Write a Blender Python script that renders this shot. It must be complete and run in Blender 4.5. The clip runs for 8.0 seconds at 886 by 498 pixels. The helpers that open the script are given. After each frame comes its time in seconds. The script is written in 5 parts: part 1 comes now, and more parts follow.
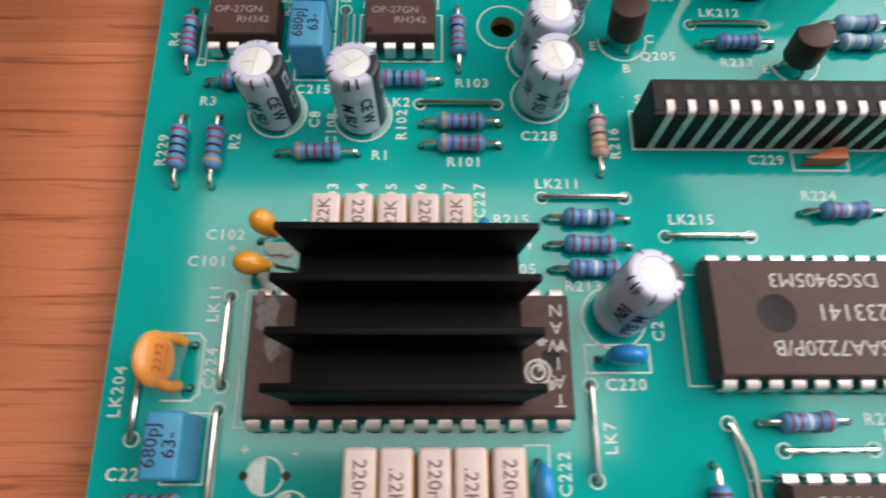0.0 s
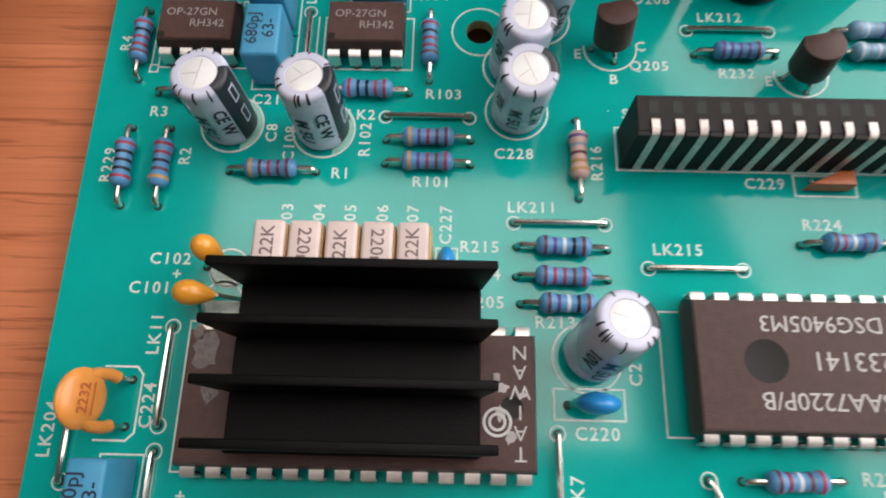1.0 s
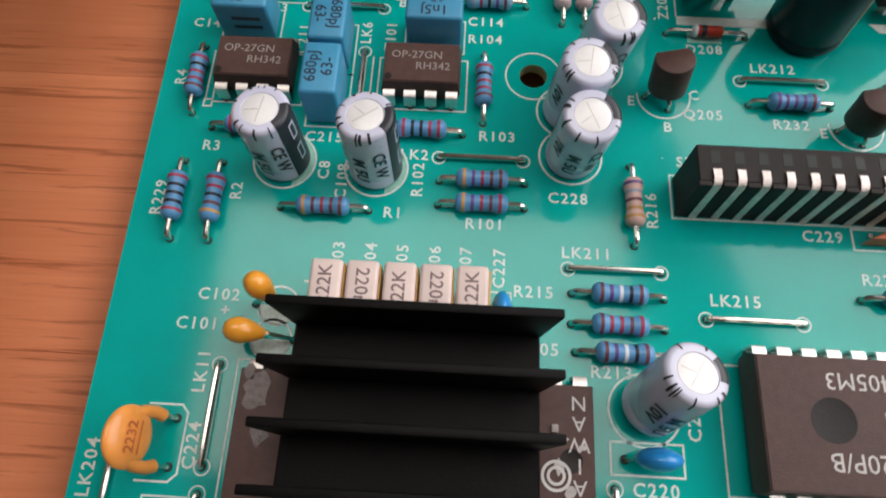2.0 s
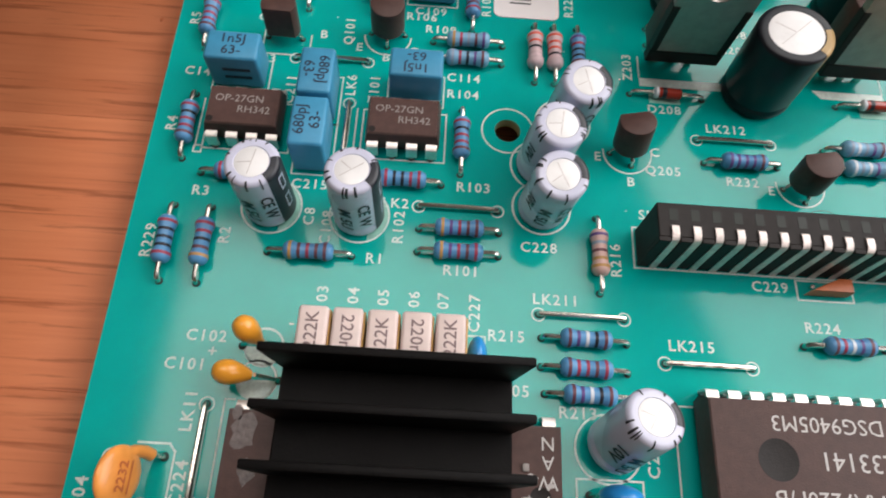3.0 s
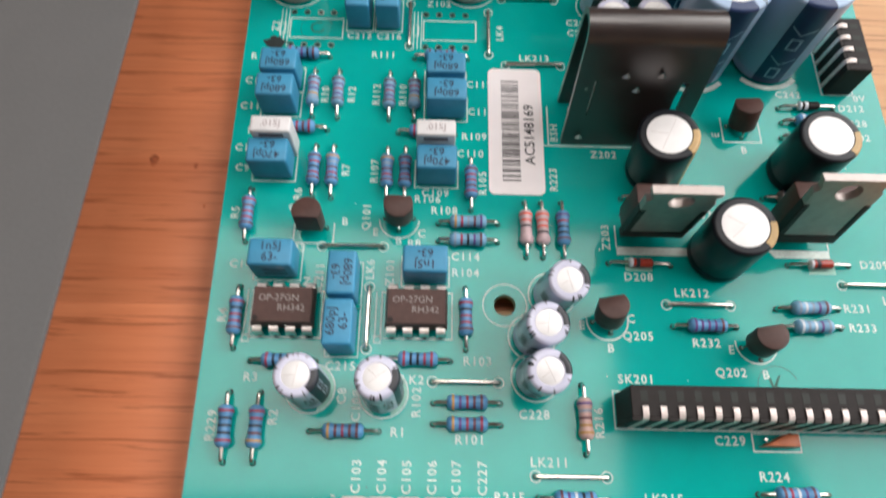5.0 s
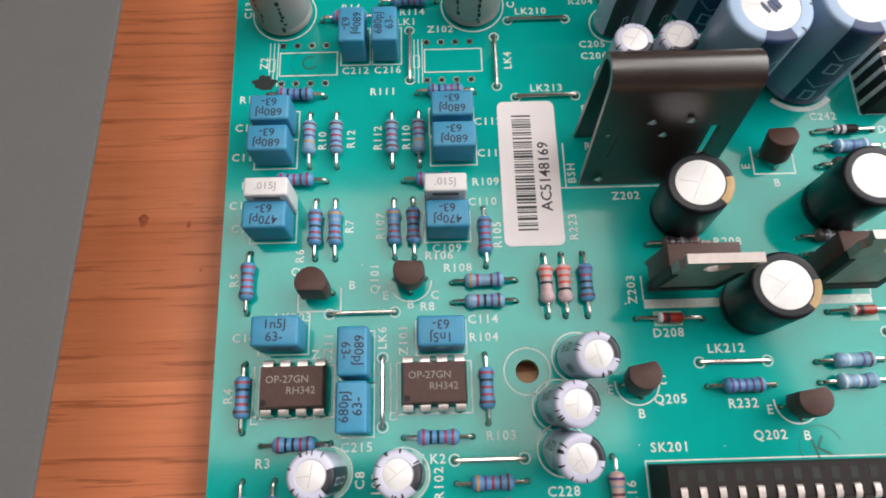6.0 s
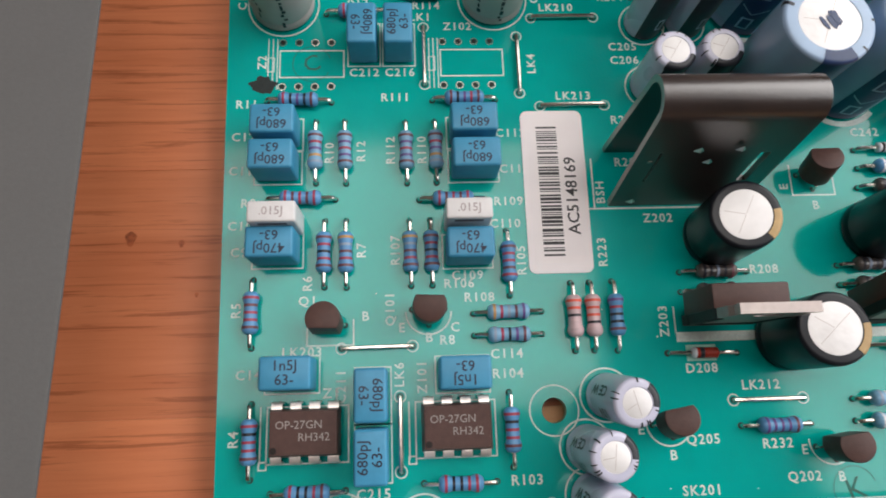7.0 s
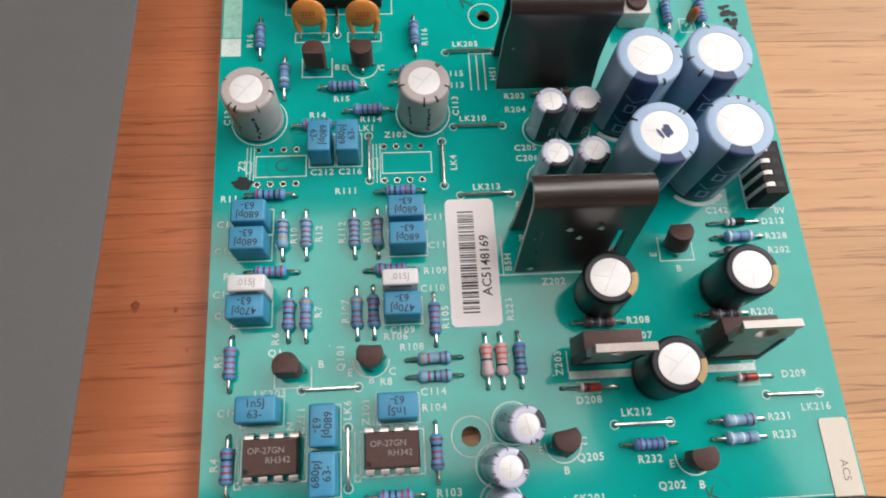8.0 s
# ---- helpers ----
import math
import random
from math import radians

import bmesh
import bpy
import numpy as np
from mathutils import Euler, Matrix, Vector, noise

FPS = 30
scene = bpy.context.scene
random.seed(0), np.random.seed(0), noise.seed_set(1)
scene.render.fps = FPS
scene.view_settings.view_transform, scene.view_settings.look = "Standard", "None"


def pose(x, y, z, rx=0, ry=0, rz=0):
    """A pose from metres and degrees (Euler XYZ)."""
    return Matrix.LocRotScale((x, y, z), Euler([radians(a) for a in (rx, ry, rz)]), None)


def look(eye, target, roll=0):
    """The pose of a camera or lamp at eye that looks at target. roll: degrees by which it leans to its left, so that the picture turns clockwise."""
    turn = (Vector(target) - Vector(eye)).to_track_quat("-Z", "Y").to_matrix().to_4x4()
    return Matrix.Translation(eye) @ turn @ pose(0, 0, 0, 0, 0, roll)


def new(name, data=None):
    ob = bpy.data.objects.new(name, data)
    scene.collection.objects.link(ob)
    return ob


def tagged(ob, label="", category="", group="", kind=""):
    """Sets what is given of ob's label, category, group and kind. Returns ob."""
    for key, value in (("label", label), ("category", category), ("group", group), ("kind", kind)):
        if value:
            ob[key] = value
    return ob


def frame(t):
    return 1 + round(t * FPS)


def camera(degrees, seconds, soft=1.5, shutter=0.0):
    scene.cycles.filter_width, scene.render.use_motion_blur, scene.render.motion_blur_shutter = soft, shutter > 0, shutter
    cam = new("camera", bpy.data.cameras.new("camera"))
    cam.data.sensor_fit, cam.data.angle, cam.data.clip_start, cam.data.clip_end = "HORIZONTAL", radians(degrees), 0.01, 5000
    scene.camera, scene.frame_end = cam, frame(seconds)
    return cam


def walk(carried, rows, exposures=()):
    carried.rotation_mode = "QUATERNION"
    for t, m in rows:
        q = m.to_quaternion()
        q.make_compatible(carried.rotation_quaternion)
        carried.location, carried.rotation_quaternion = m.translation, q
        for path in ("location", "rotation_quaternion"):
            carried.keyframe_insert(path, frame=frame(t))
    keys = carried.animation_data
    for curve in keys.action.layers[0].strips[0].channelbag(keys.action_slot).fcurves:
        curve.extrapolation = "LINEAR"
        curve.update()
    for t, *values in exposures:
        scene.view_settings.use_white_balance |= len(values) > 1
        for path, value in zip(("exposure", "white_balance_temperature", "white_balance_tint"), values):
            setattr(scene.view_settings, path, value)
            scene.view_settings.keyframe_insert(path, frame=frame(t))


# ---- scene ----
cam = camera(68.81, 8.0, soft=1.8, shutter=0.5)
PATH = [
    (0, (0.04568, 0.01362, 0.07386), (0.04599, 0.02030, 0.05502), 2.69),
    (0.5, (0.05223, 0.01435, 0.07595), (0.05274, 0.02099, 0.05709), 6.36),
    (1, (0.05222, 0.02064, 0.06948), (0.05194, 0.02685, 0.05047), -1.32),
    (1.5, (0.04897, 0.01806, 0.06583), (0.04812, 0.02452, 0.04692), -6.41),
    (1.7, (0.04716, 0.01982, 0.06681), (0.04650, 0.02672, 0.04805), -3.62),
    (2.8, (0.04573, 0.02279, 0.07333), (0.04594, 0.03033, 0.05481), 5.67),
    (3, (0.04487, 0.02282, 0.07418), (0.04547, 0.03064, 0.05578), 7.79),
    (3.5, (0.04698, 0.02385, 0.07397), (0.04790, 0.03199, 0.05572), 8.64),
    (4, (0.04634, 0.02595, 0.07452), (0.04695, 0.03408, 0.05625), 6.62),
    (4.5, (0.04418, 0.03619, 0.08677), (0.04484, 0.04325, 0.06807), 7.59),
    (5, (0.04386, 0.04222, 0.09925), (0.04411, 0.04964, 0.08068), 3.00),
    (5.2, (0.04328, 0.04586, 0.10232), (0.04345, 0.05335, 0.08378), 1.54),
    (6.3, (0.04075, 0.06340, 0.09732), (0.04094, 0.06903, 0.07813), 0.26),
    (6.5, (0.03910, 0.06439, 0.09750), (0.03945, 0.06995, 0.07829), 2.54),
    (7, (0.03522, 0.07422, 0.09349), (0.03626, 0.07879, 0.07404), 11.27),
    (7.5, (0.03756, 0.07393, 0.11231), (0.03920, 0.07929, 0.09311), 14.49),
    (8, (0.04394, 0.06680, 0.11912), (0.04524, 0.07329, 0.10025), 8.62),
]
walk(cam, [(t, look(eye, target, roll)) for t, eye, target, roll in PATH],
     exposures=((0.0, -0.12), (0.5, -0.02), (1.0, -0.14), (1.5, -0.28), (3.0, -0.12), (3.5, -0.07), (4.5, -0.13), (5.0, 0.0), (6.5, -0.14), (7.0, -0.26), (7.5, -0.12), (8.0, -0.14)))

# ---- world and light ----
world = bpy.data.worlds.new("world")
scene.world = world
world.use_nodes = True
wn = world.node_tree.nodes
sky = wn.new("ShaderNodeTexSky")
sky.sky_type = "NISHITA"
sky.sun_disc = False
sky.sun_elevation, sky.sun_rotation = radians(35), radians(60)
wn["Background"].inputs["Strength"].default_value = 0.12
world.node_tree.links.new(sky.outputs[0], wn["Background"].inputs["Color"])


def area(name, eye, target, sx, sy, watts, colour):
    data = bpy.data.lights.new(name, "AREA")
    data.shape, data.size, data.size_y = "RECTANGLE", sx, sy
    data.energy, data.color = watts, colour
    lamp = new(name, data)
    lamp.matrix_world = look(eye, target)
    return lamp


# daylight through the unseen window, and an overhead panel assumed from the board's sheen
area("window_daylight", (0.94, 0.40, 0.76), (0.06, 0.1, 0.0), 1.4, 0.95, 18.6, (1.0, 0.97, 0.95))
area("ceiling_lamp_light", (-0.03, 0.38, 1.415), (-0.03, 0.38, 0.0), 1.0, 0.64, 4.9, (1.0, 0.95, 0.92))

# ---- materials ----
MATS = {}


def material(name, colour, rough=0.5, metal=0.0, spread=0.12, grain=900.0, bump=0.0, bump_scale=None, coat=0.0, stain=0.0, ior=1.45, spec=0.5):
    """A surface with a colour that varies at two scales, uneven gloss and fine relief. Scales are per metre."""
    if name in MATS:
        return MATS[name]
    m = bpy.data.materials.new(name)
    m.use_nodes = True
    nt = m.node_tree
    b = nt.nodes["Principled BSDF"]
    b.inputs["Metallic"].default_value = metal
    b.inputs["IOR"].default_value = ior
    b.inputs["Specular IOR Level"].default_value = spec
    b.inputs["Coat Weight"].default_value = coat
    b.inputs["Coat Roughness"].default_value = 0.12
    co = nt.nodes.new("ShaderNodeTexCoord")
    info = nt.nodes.new("ShaderNodeObjectInfo")
    shift = nt.nodes.new("ShaderNodeVectorMath")
    shift.operation = "ADD"
    nt.links.new(co.outputs["Object"], shift.inputs[0])
    nt.links.new(info.outputs["Random"], shift.inputs[1])
    n1 = nt.nodes.new("ShaderNodeTexNoise")
    n1.inputs["Scale"].default_value = grain
    n1.inputs["Detail"].default_value = 2.4
    n2 = nt.nodes.new("ShaderNodeTexNoise")
    n2.inputs["Scale"].default_value = grain / 9
    for n in (n1, n2):
        nt.links.new(shift.outputs[0], n.inputs["Vector"])
    mix = nt.nodes.new("ShaderNodeMath")
    mix.operation = "MULTIPLY_ADD"
    mix.inputs[1].default_value = 0.5
    nt.links.new(n1.outputs["Fac"], mix.inputs[0])
    half = nt.nodes.new("ShaderNodeMath")
    half.operation = "MULTIPLY"
    half.inputs[1].default_value = 0.5
    nt.links.new(n2.outputs["Fac"], half.inputs[0])
    nt.links.new(half.outputs[0], mix.inputs[2])
    ramp = nt.nodes.new("ShaderNodeValToRGB")
    lo = [max(0.0, c * (1 - spread) - stain * 0.3 * c) for c in colour]
    hi = [min(1.0, c * (1 + spread)) for c in colour]
    ramp.color_ramp.elements[0].position, ramp.color_ramp.elements[1].position = 0.36, 0.64
    ramp.color_ramp.elements[0].color, ramp.color_ramp.elements[1].color = (*lo, 1), (*hi, 1)
    nt.links.new(mix.outputs[0], ramp.inputs["Fac"])
    nt.links.new(ramp.outputs[0], b.inputs["Base Color"])
    rr = nt.nodes.new("ShaderNodeMapRange")
    rr.inputs["To Min"].default_value, rr.inputs["To Max"].default_value = max(0.03, rough * 0.8), min(1.0, rough * 1.2)
    nt.links.new(n2.outputs["Fac"], rr.inputs["Value"])
    nt.links.new(rr.outputs[0], b.inputs["Roughness"])
    if bump:
        bp = nt.nodes.new("ShaderNodeBump")
        bp.inputs["Strength"].default_value = bump
        bp.inputs["Distance"].default_value = 0.0002
        src = n1
        if bump_scale:
            src = nt.nodes.new("ShaderNodeTexNoise")
            src.inputs["Scale"].default_value = bump_scale
            src.inputs["Detail"].default_value = 3
            nt.links.new(shift.outputs[0], src.inputs["Vector"])
        nt.links.new(src.outputs["Fac"], bp.inputs["Height"])
        nt.links.new(bp.outputs[0], b.inputs["Normal"])
    MATS[name] = m
    return m


def wood(name, pale, dark):
    """Oak: long streaks along x, pores and board-to-board differences."""
    m = bpy.data.materials.new(name)
    m.use_nodes = True
    nt = m.node_tree
    b = nt.nodes["Principled BSDF"]
    co = nt.nodes.new("ShaderNodeTexCoord")
    info = nt.nodes.new("ShaderNodeObjectInfo")
    shift = nt.nodes.new("ShaderNodeVectorMath")
    shift.operation = "ADD"
    nt.links.new(co.outputs["Object"], shift.inputs[0])
    nt.links.new(info.outputs["Random"], shift.inputs[1])

    def streaks(sx, sy, detail, rough):
        mp = nt.nodes.new("ShaderNodeMapping")
        mp.inputs["Scale"].default_value = (sx, sy, sy)
        nt.links.new(shift.outputs[0], mp.inputs["Vector"])
        n = nt.nodes.new("ShaderNodeTexNoise")
        n.inputs["Scale"].default_value = 1
        n.inputs["Detail"].default_value = detail
        n.inputs["Roughness"].default_value = rough
        n.inputs["Distortion"].default_value = 0.6
        nt.links.new(mp.outputs[0], n.inputs["Vector"])
        return n
    broad, fine, pore = streaks(9, 130, 4, 0.6), streaks(26, 620, 5, 0.7), streaks(34, 980, 5, 0.65)
    r1 = nt.nodes.new("ShaderNodeValToRGB")
    r1.color_ramp.elements[0].position, r1.color_ramp.elements[1].position = 0.3, 0.7
    r1.color_ramp.elements[0].color, r1.color_ramp.elements[1].color = (*dark, 1), (*pale, 1)
    add = nt.nodes.new("ShaderNodeMath")
    add.operation = "MULTIPLY_ADD"
    add.inputs[1].default_value = 0.45
    nt.links.new(fine.outputs["Fac"], add.inputs[0])
    hb = nt.nodes.new("ShaderNodeMath")
    hb.operation = "MULTIPLY"
    hb.inputs[1].default_value = 0.55
    nt.links.new(broad.outputs["Fac"], hb.inputs[0])
    nt.links.new(hb.outputs[0], add.inputs[2])
    nt.links.new(add.outputs[0], r1.inputs["Fac"])
    r2 = nt.nodes.new("ShaderNodeValToRGB")
    r2.color_ramp.elements[0].position, r2.color_ramp.elements[1].position = 0.36, 0.45
    r2.color_ramp.elements[0].color, r2.color_ramp.elements[1].color = (0.50, 0.42, 0.38, 1), (1, 1, 1, 1)
    nt.links.new(pore.outputs["Fac"], r2.inputs["Fac"])
    mul = nt.nodes.new("ShaderNodeMix")
    mul.data_type, mul.blend_type = "RGBA", "MULTIPLY"
    mul.inputs["Factor"].default_value = 0.78
    nt.links.new(r1.outputs[0], mul.inputs["A"])
    nt.links.new(r2.outputs[0], mul.inputs["B"])
    tone = nt.nodes.new("ShaderNodeHueSaturation")
    tr = nt.nodes.new("ShaderNodeMapRange")
    tr.inputs["To Min"].default_value, tr.inputs["To Max"].default_value = 0.82, 1.12
    nt.links.new(info.outputs["Random"], tr.inputs["Value"])
    nt.links.new(tr.outputs[0], tone.inputs["Value"])
    nt.links.new(mul.outputs["Result"], tone.inputs["Color"])
    nt.links.new(tone.outputs[0], b.inputs["Base Color"])
    b.inputs["Roughness"].default_value = 0.45
    b.inputs["Specular IOR Level"].default_value = 0.35
    bp = nt.nodes.new("ShaderNodeBump")
    bp.inputs["Strength"].default_value = 0.25
    bp.inputs["Distance"].default_value = 0.0002
    nt.links.new(pore.outputs["Fac"], bp.inputs["Height"])
    nt.links.new(bp.outputs[0], b.inputs["Normal"])
    return m


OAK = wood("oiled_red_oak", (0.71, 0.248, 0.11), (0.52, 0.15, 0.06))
# the same oak made paler: window light on the right put into the colour
OAK_LIT = wood("oiled_oak_lit_side", (0.68, 0.385, 0.185), (0.54, 0.265, 0.11))
KNOT = material("dark_knot", (0.33, 0.085, 0.03), 0.6, spread=0.4, grain=1500)
GREEN = material("green_solder_mask", (0.0, 0.365, 0.32), 0.09, spread=0.06, grain=160, bump=0.02, bump_scale=400, ior=1.5, spec=0.42)
EDGE = material("board_edge_laminate", (0.42, 0.40, 0.22), 0.7, grain=2500)
INK = material("white_silkscreen_ink", (0.64, 0.74, 0.69), 0.5, spread=0.16, grain=2500)
FADED = material("thin_silkscreen_ink", (0.30, 0.58, 0.48), 0.4, spread=0.2, grain=900)
# near-black that stands for the shade inside holes and slots
HOLE = material("painted_hole_shade", (0.012, 0.016, 0.012), 0.6)
TIN = material("tinned_wire", (0.74, 0.70, 0.64), 0.24, 1.0, spread=0.14, grain=1200)
PIN = material("tinned_pin", (0.84, 0.78, 0.74), 0.42, 0.85, spread=0.1, grain=1500)
BLUE_R = material("blue_resistor_lacquer", (0.105, 0.29, 0.53), 0.33, spread=0.1, grain=700, bump=0.12, bump_scale=1200)
SKY_R = material("pale_blue_resistor_lacquer", (0.19, 0.38, 0.55), 0.36, spread=0.1, grain=700, bump=0.12, bump_scale=1200)
PINK_R = material("pinkish_grey_resistor_lacquer", (0.60, 0.44, 0.46), 0.4, spread=0.1, grain=700)
DARK_R = material("smoky_dark_resistor_lacquer", (0.10, 0.085, 0.08), 0.25, spread=0.3, grain=900, coat=0.3)
PEACH_R = material("peach_resistor_lacquer", (0.62, 0.40, 0.36), 0.4, spread=0.12, grain=500)
BAND = {
    "r": material("red_band", (0.34, 0.04, 0.08), 0.4), "k": material("black_band", (0.012, 0.012, 0.02), 0.4),
    "n": material("brown_band", (0.14, 0.045, 0.06), 0.4), "v": material("violet_band", (0.12, 0.06, 0.22), 0.4),
    "o": material("ochre_band", (0.50, 0.27, 0.09), 0.4), "w": material("white_band", (0.68, 0.70, 0.74), 0.4),
    "g": material("grey_band", (0.26, 0.32, 0.42), 0.4), "e": material("orange_red_band", (0.72, 0.10, 0.06), 0.4),
}
FILM = material("blue_film_capacitor_plastic", (0.05, 0.27, 0.45), 0.42, spread=0.08, grain=600, bump=0.06, bump_scale=1800)
PRINT = material("dark_print", (0.015, 0.025, 0.05), 0.5)
WHITEBOX = material("cream_capacitor_plastic", (0.70, 0.56, 0.52), 0.4, spread=0.07, grain=500, bump=0.05, bump_scale=1500)
WHITEBOX2 = material("white_capacitor_plastic", (0.72, 0.70, 0.70), 0.4, spread=0.07, grain=500)
RESIN = material("amber_resin_side", (0.55, 0.33, 0.10), 0.35)
PRINT_P = material("pale_grey_print", (0.42, 0.36, 0.36), 0.5)
PRINT_G = material("grey_print", (0.20, 0.13, 0.13), 0.5)
CERAMIC_B = material("bright_blue_ceramic", (0.02, 0.25, 0.62), 0.3, spread=0.12, grain=700, coat=0.3)
ORANGE = material("orange_dipped_lacquer", (0.72, 0.27, 0.055), 0.33, spread=0.14, grain=500, bump=0.15, bump_scale=900, coat=0.3)
AMBER = material("amber_tantalum_lacquer", (0.82, 0.33, 0.03), 0.28, spread=0.12, grain=500, coat=0.4)
BROWN_O = material("rusty_orange_lacquer", (0.48, 0.13, 0.045), 0.4, spread=0.14, grain=700)
SLEEVE_W = material("lavender_white_sleeve", (0.60, 0.60, 0.74), 0.28, spread=0.05, grain=300, coat=0.3)
SLEEVE_G = material("grey_sleeve", (0.46, 0.40, 0.39), 0.36, spread=0.06, grain=300, coat=0.2)
SLEEVE_K = material("black_sleeve", (0.009, 0.011, 0.016), 0.38, spread=0.15, grain=300, coat=0.05, spec=0.35)
SLEEVE_B = material("light_blue_sleeve", (0.33, 0.46, 0.64), 0.33, spread=0.06, grain=300, coat=0.15)
STRIPE_N = material("navy_stripe_print", (0.02, 0.045, 0.13), 0.35, spread=0.1)
STRIPE_K = material("black_stripe_print", (0.02, 0.022, 0.03), 0.35, spread=0.1)
STRIPE_Y = material("gold_stripe_print", (0.50, 0.33, 0.14), 0.4)
CAN = material("brushed_can_top", (0.80, 0.78, 0.775), 0.42, 0.15, spread=0.07, grain=350, bump=0.6, bump_scale=420)
SCORE = material("vent_score_line", (0.55, 0.50, 0.48), 0.5, 0.2)
RUBBER = material("can_base_rubber", (0.03, 0.03, 0.03), 0.7)
EPOXY = material("chip_epoxy", (0.074, 0.036, 0.030), 0.45, spread=0.14, grain=1200, bump=0.18, bump_scale=5000, spec=0.35)
EPOXY_D = material("dark_epoxy", (0.015, 0.011, 0.010), 0.5, spread=0.14, grain=1200, bump=0.15, bump_scale=5000, spec=0.28)
LASER = material("chip_marking_ink", (0.55, 0.52, 0.50), 0.6)
LASER_D = material("faint_chip_marking", (0.30, 0.265, 0.25), 0.6)
ANOD = material("black_anodised_aluminium", (0.0035, 0.0028, 0.0028), 0.55, 0.0, spread=0.3, grain=700, bump=0.2, bump_scale=2500, spec=0.14)
ANOD_B = material("brown_black_coated_steel", (0.030, 0.019, 0.017), 0.30, 0.0, spread=0.18, grain=500, bump=0.1, bump_scale=2500, ior=1.75, spec=0.75)
BARE = material("bare_metal_nick", (0.62, 0.60, 0.57), 0.3, 1.0)
TAB = material("nickel_tab", (0.37, 0.32, 0.30), 0.42, 0.8, spread=0.1, grain=900, bump=0.05)
CONTACT = material("worn_tinned_contact", (0.74, 0.65, 0.61), 0.42, 0.45, spread=0.2, grain=1500, bump=0.2, bump_scale=2500)
HOUSING = material("black_connector_plastic", (0.022, 0.018, 0.017), 0.6, spread=0.15, grain=700, spec=0.25)
PAPER = material("white_label_paper", (0.84, 0.78, 0.78), 0.5, spread=0.03, grain=300)
PAPER_Y = material("cream_label_paper", (0.72, 0.64, 0.54), 0.5, spread=0.03, grain=300)
BARINK = material("label_ink", (0.03, 0.028, 0.03), 0.5)
SMUDGE = material("matt_black_mark", (0.012, 0.018, 0.018), 0.6, spread=0.4)
GREY_CASE = material("grey_painted_case", (0.104, 0.101, 0.100), 0.6, spread=0.05, grain=1500, bump=0.1, bump_scale=4000)
PLASTER = material("grey_white_wall_paint", (0.50, 0.48, 0.46), 0.9, spread=0.03, grain=6)
CARPET = material("room_floor", (0.25, 0.2, 0.16), 0.8, grain=30)
DIFFUSER = bpy.data.materials.new("lamp_diffuser")
DIFFUSER.use_nodes = True
DIFFUSER.node_tree.nodes["Principled BSDF"].inputs["Emission Color"].default_value = (1, 0.94, 0.88, 1)
DIFFUSER.node_tree.nodes["Principled BSDF"].inputs["Emission Strength"].default_value = 2.4
WHITE_TRIM = material("trimmer_white_plastic", (0.62, 0.60, 0.55), 0.5)

# ---- building helpers; meshes are given in millimetres ----
MM = 0.001
MESHES = {}


def finish(bm, name, mat, angle=38):
    me = bpy.data.meshes.new(name)
    bmesh.ops.recalc_face_normals(bm, faces=bm.faces)
    bm.transform(Matrix.Scale(MM, 4))
    bm.to_mesh(me)
    bm.free()
    me.polygons.foreach_set("use_smooth", [True] * len(me.polygons))
    me.set_sharp_from_angle(angle=radians(angle))
    me.materials.append(mat)
    return me


def cached(key, name, mat, build):
    k = (key, mat.name)
    if k not in MESHES:
        MESHES[k] = finish(build(), name, mat)
    return MESHES[k]


def at(x, y, z=0.0, rz=0.0, rx=0.0, ry=0.0):
    return pose(x * MM, y * MM, z * MM, rx, ry, rz)


def thing(name, m, label, category, group=""):
    ob = new(name)
    ob.empty_display_size = 0.002
    ob.matrix_basis = m
    return tagged(ob, label, category, group)


def part(name, bm, mat, parent, label="", m=None):
    """One mesh object under a thing or part. bm: a bmesh, or a mesh that is shared."""
    me = bm if isinstance(bm, bpy.types.Mesh) else finish(bm, name, mat)
    ob = new(name, me)
    ob.parent = parent
    if m is not None:
        ob.matrix_basis = m
    return tagged(ob, label)


def rbox(sx, sy, sz, bev=0.3, seg=2, z0=0.0, cx=0.0, cy=0.0):
    bm = bmesh.new()
    bmesh.ops.create_cube(bm, size=1.0)
    bm.transform(Matrix.Translation((cx, cy, z0 + sz / 2)) @ Matrix.Diagonal((sx, sy, sz, 1)))
    if bev:
        bmesh.ops.bevel(bm, geom=bm.edges[:], offset=bev, segments=seg, affect="EDGES", profile=0.5)
    return bm


def lathe(profile, n=24):
    """profile: (radius, height) from the bottom axis to the top axis."""
    bm = bmesh.new()
    rings = []
    for r, z in profile:
        if r < 1e-6:
            rings.append([bm.verts.new((0, 0, z))])
        else:
            rings.append([bm.verts.new((r * math.cos(2 * math.pi * i / n), r * math.sin(2 * math.pi * i / n), z)) for i in range(n)])
    for a, b in zip(rings, rings[1:]):
        for i in range(n):
            j = (i + 1) % n
            if len(a) == 1 and len(b) == 1:
                continue
            if len(a) == 1:
                bm.faces.new((a[0], b[j], b[i]))
            elif len(b) == 1:
                bm.faces.new((a[i], a[j], b[0]))
            else:
                bm.faces.new((a[i], a[j], b[j], b[i]))
    return bm


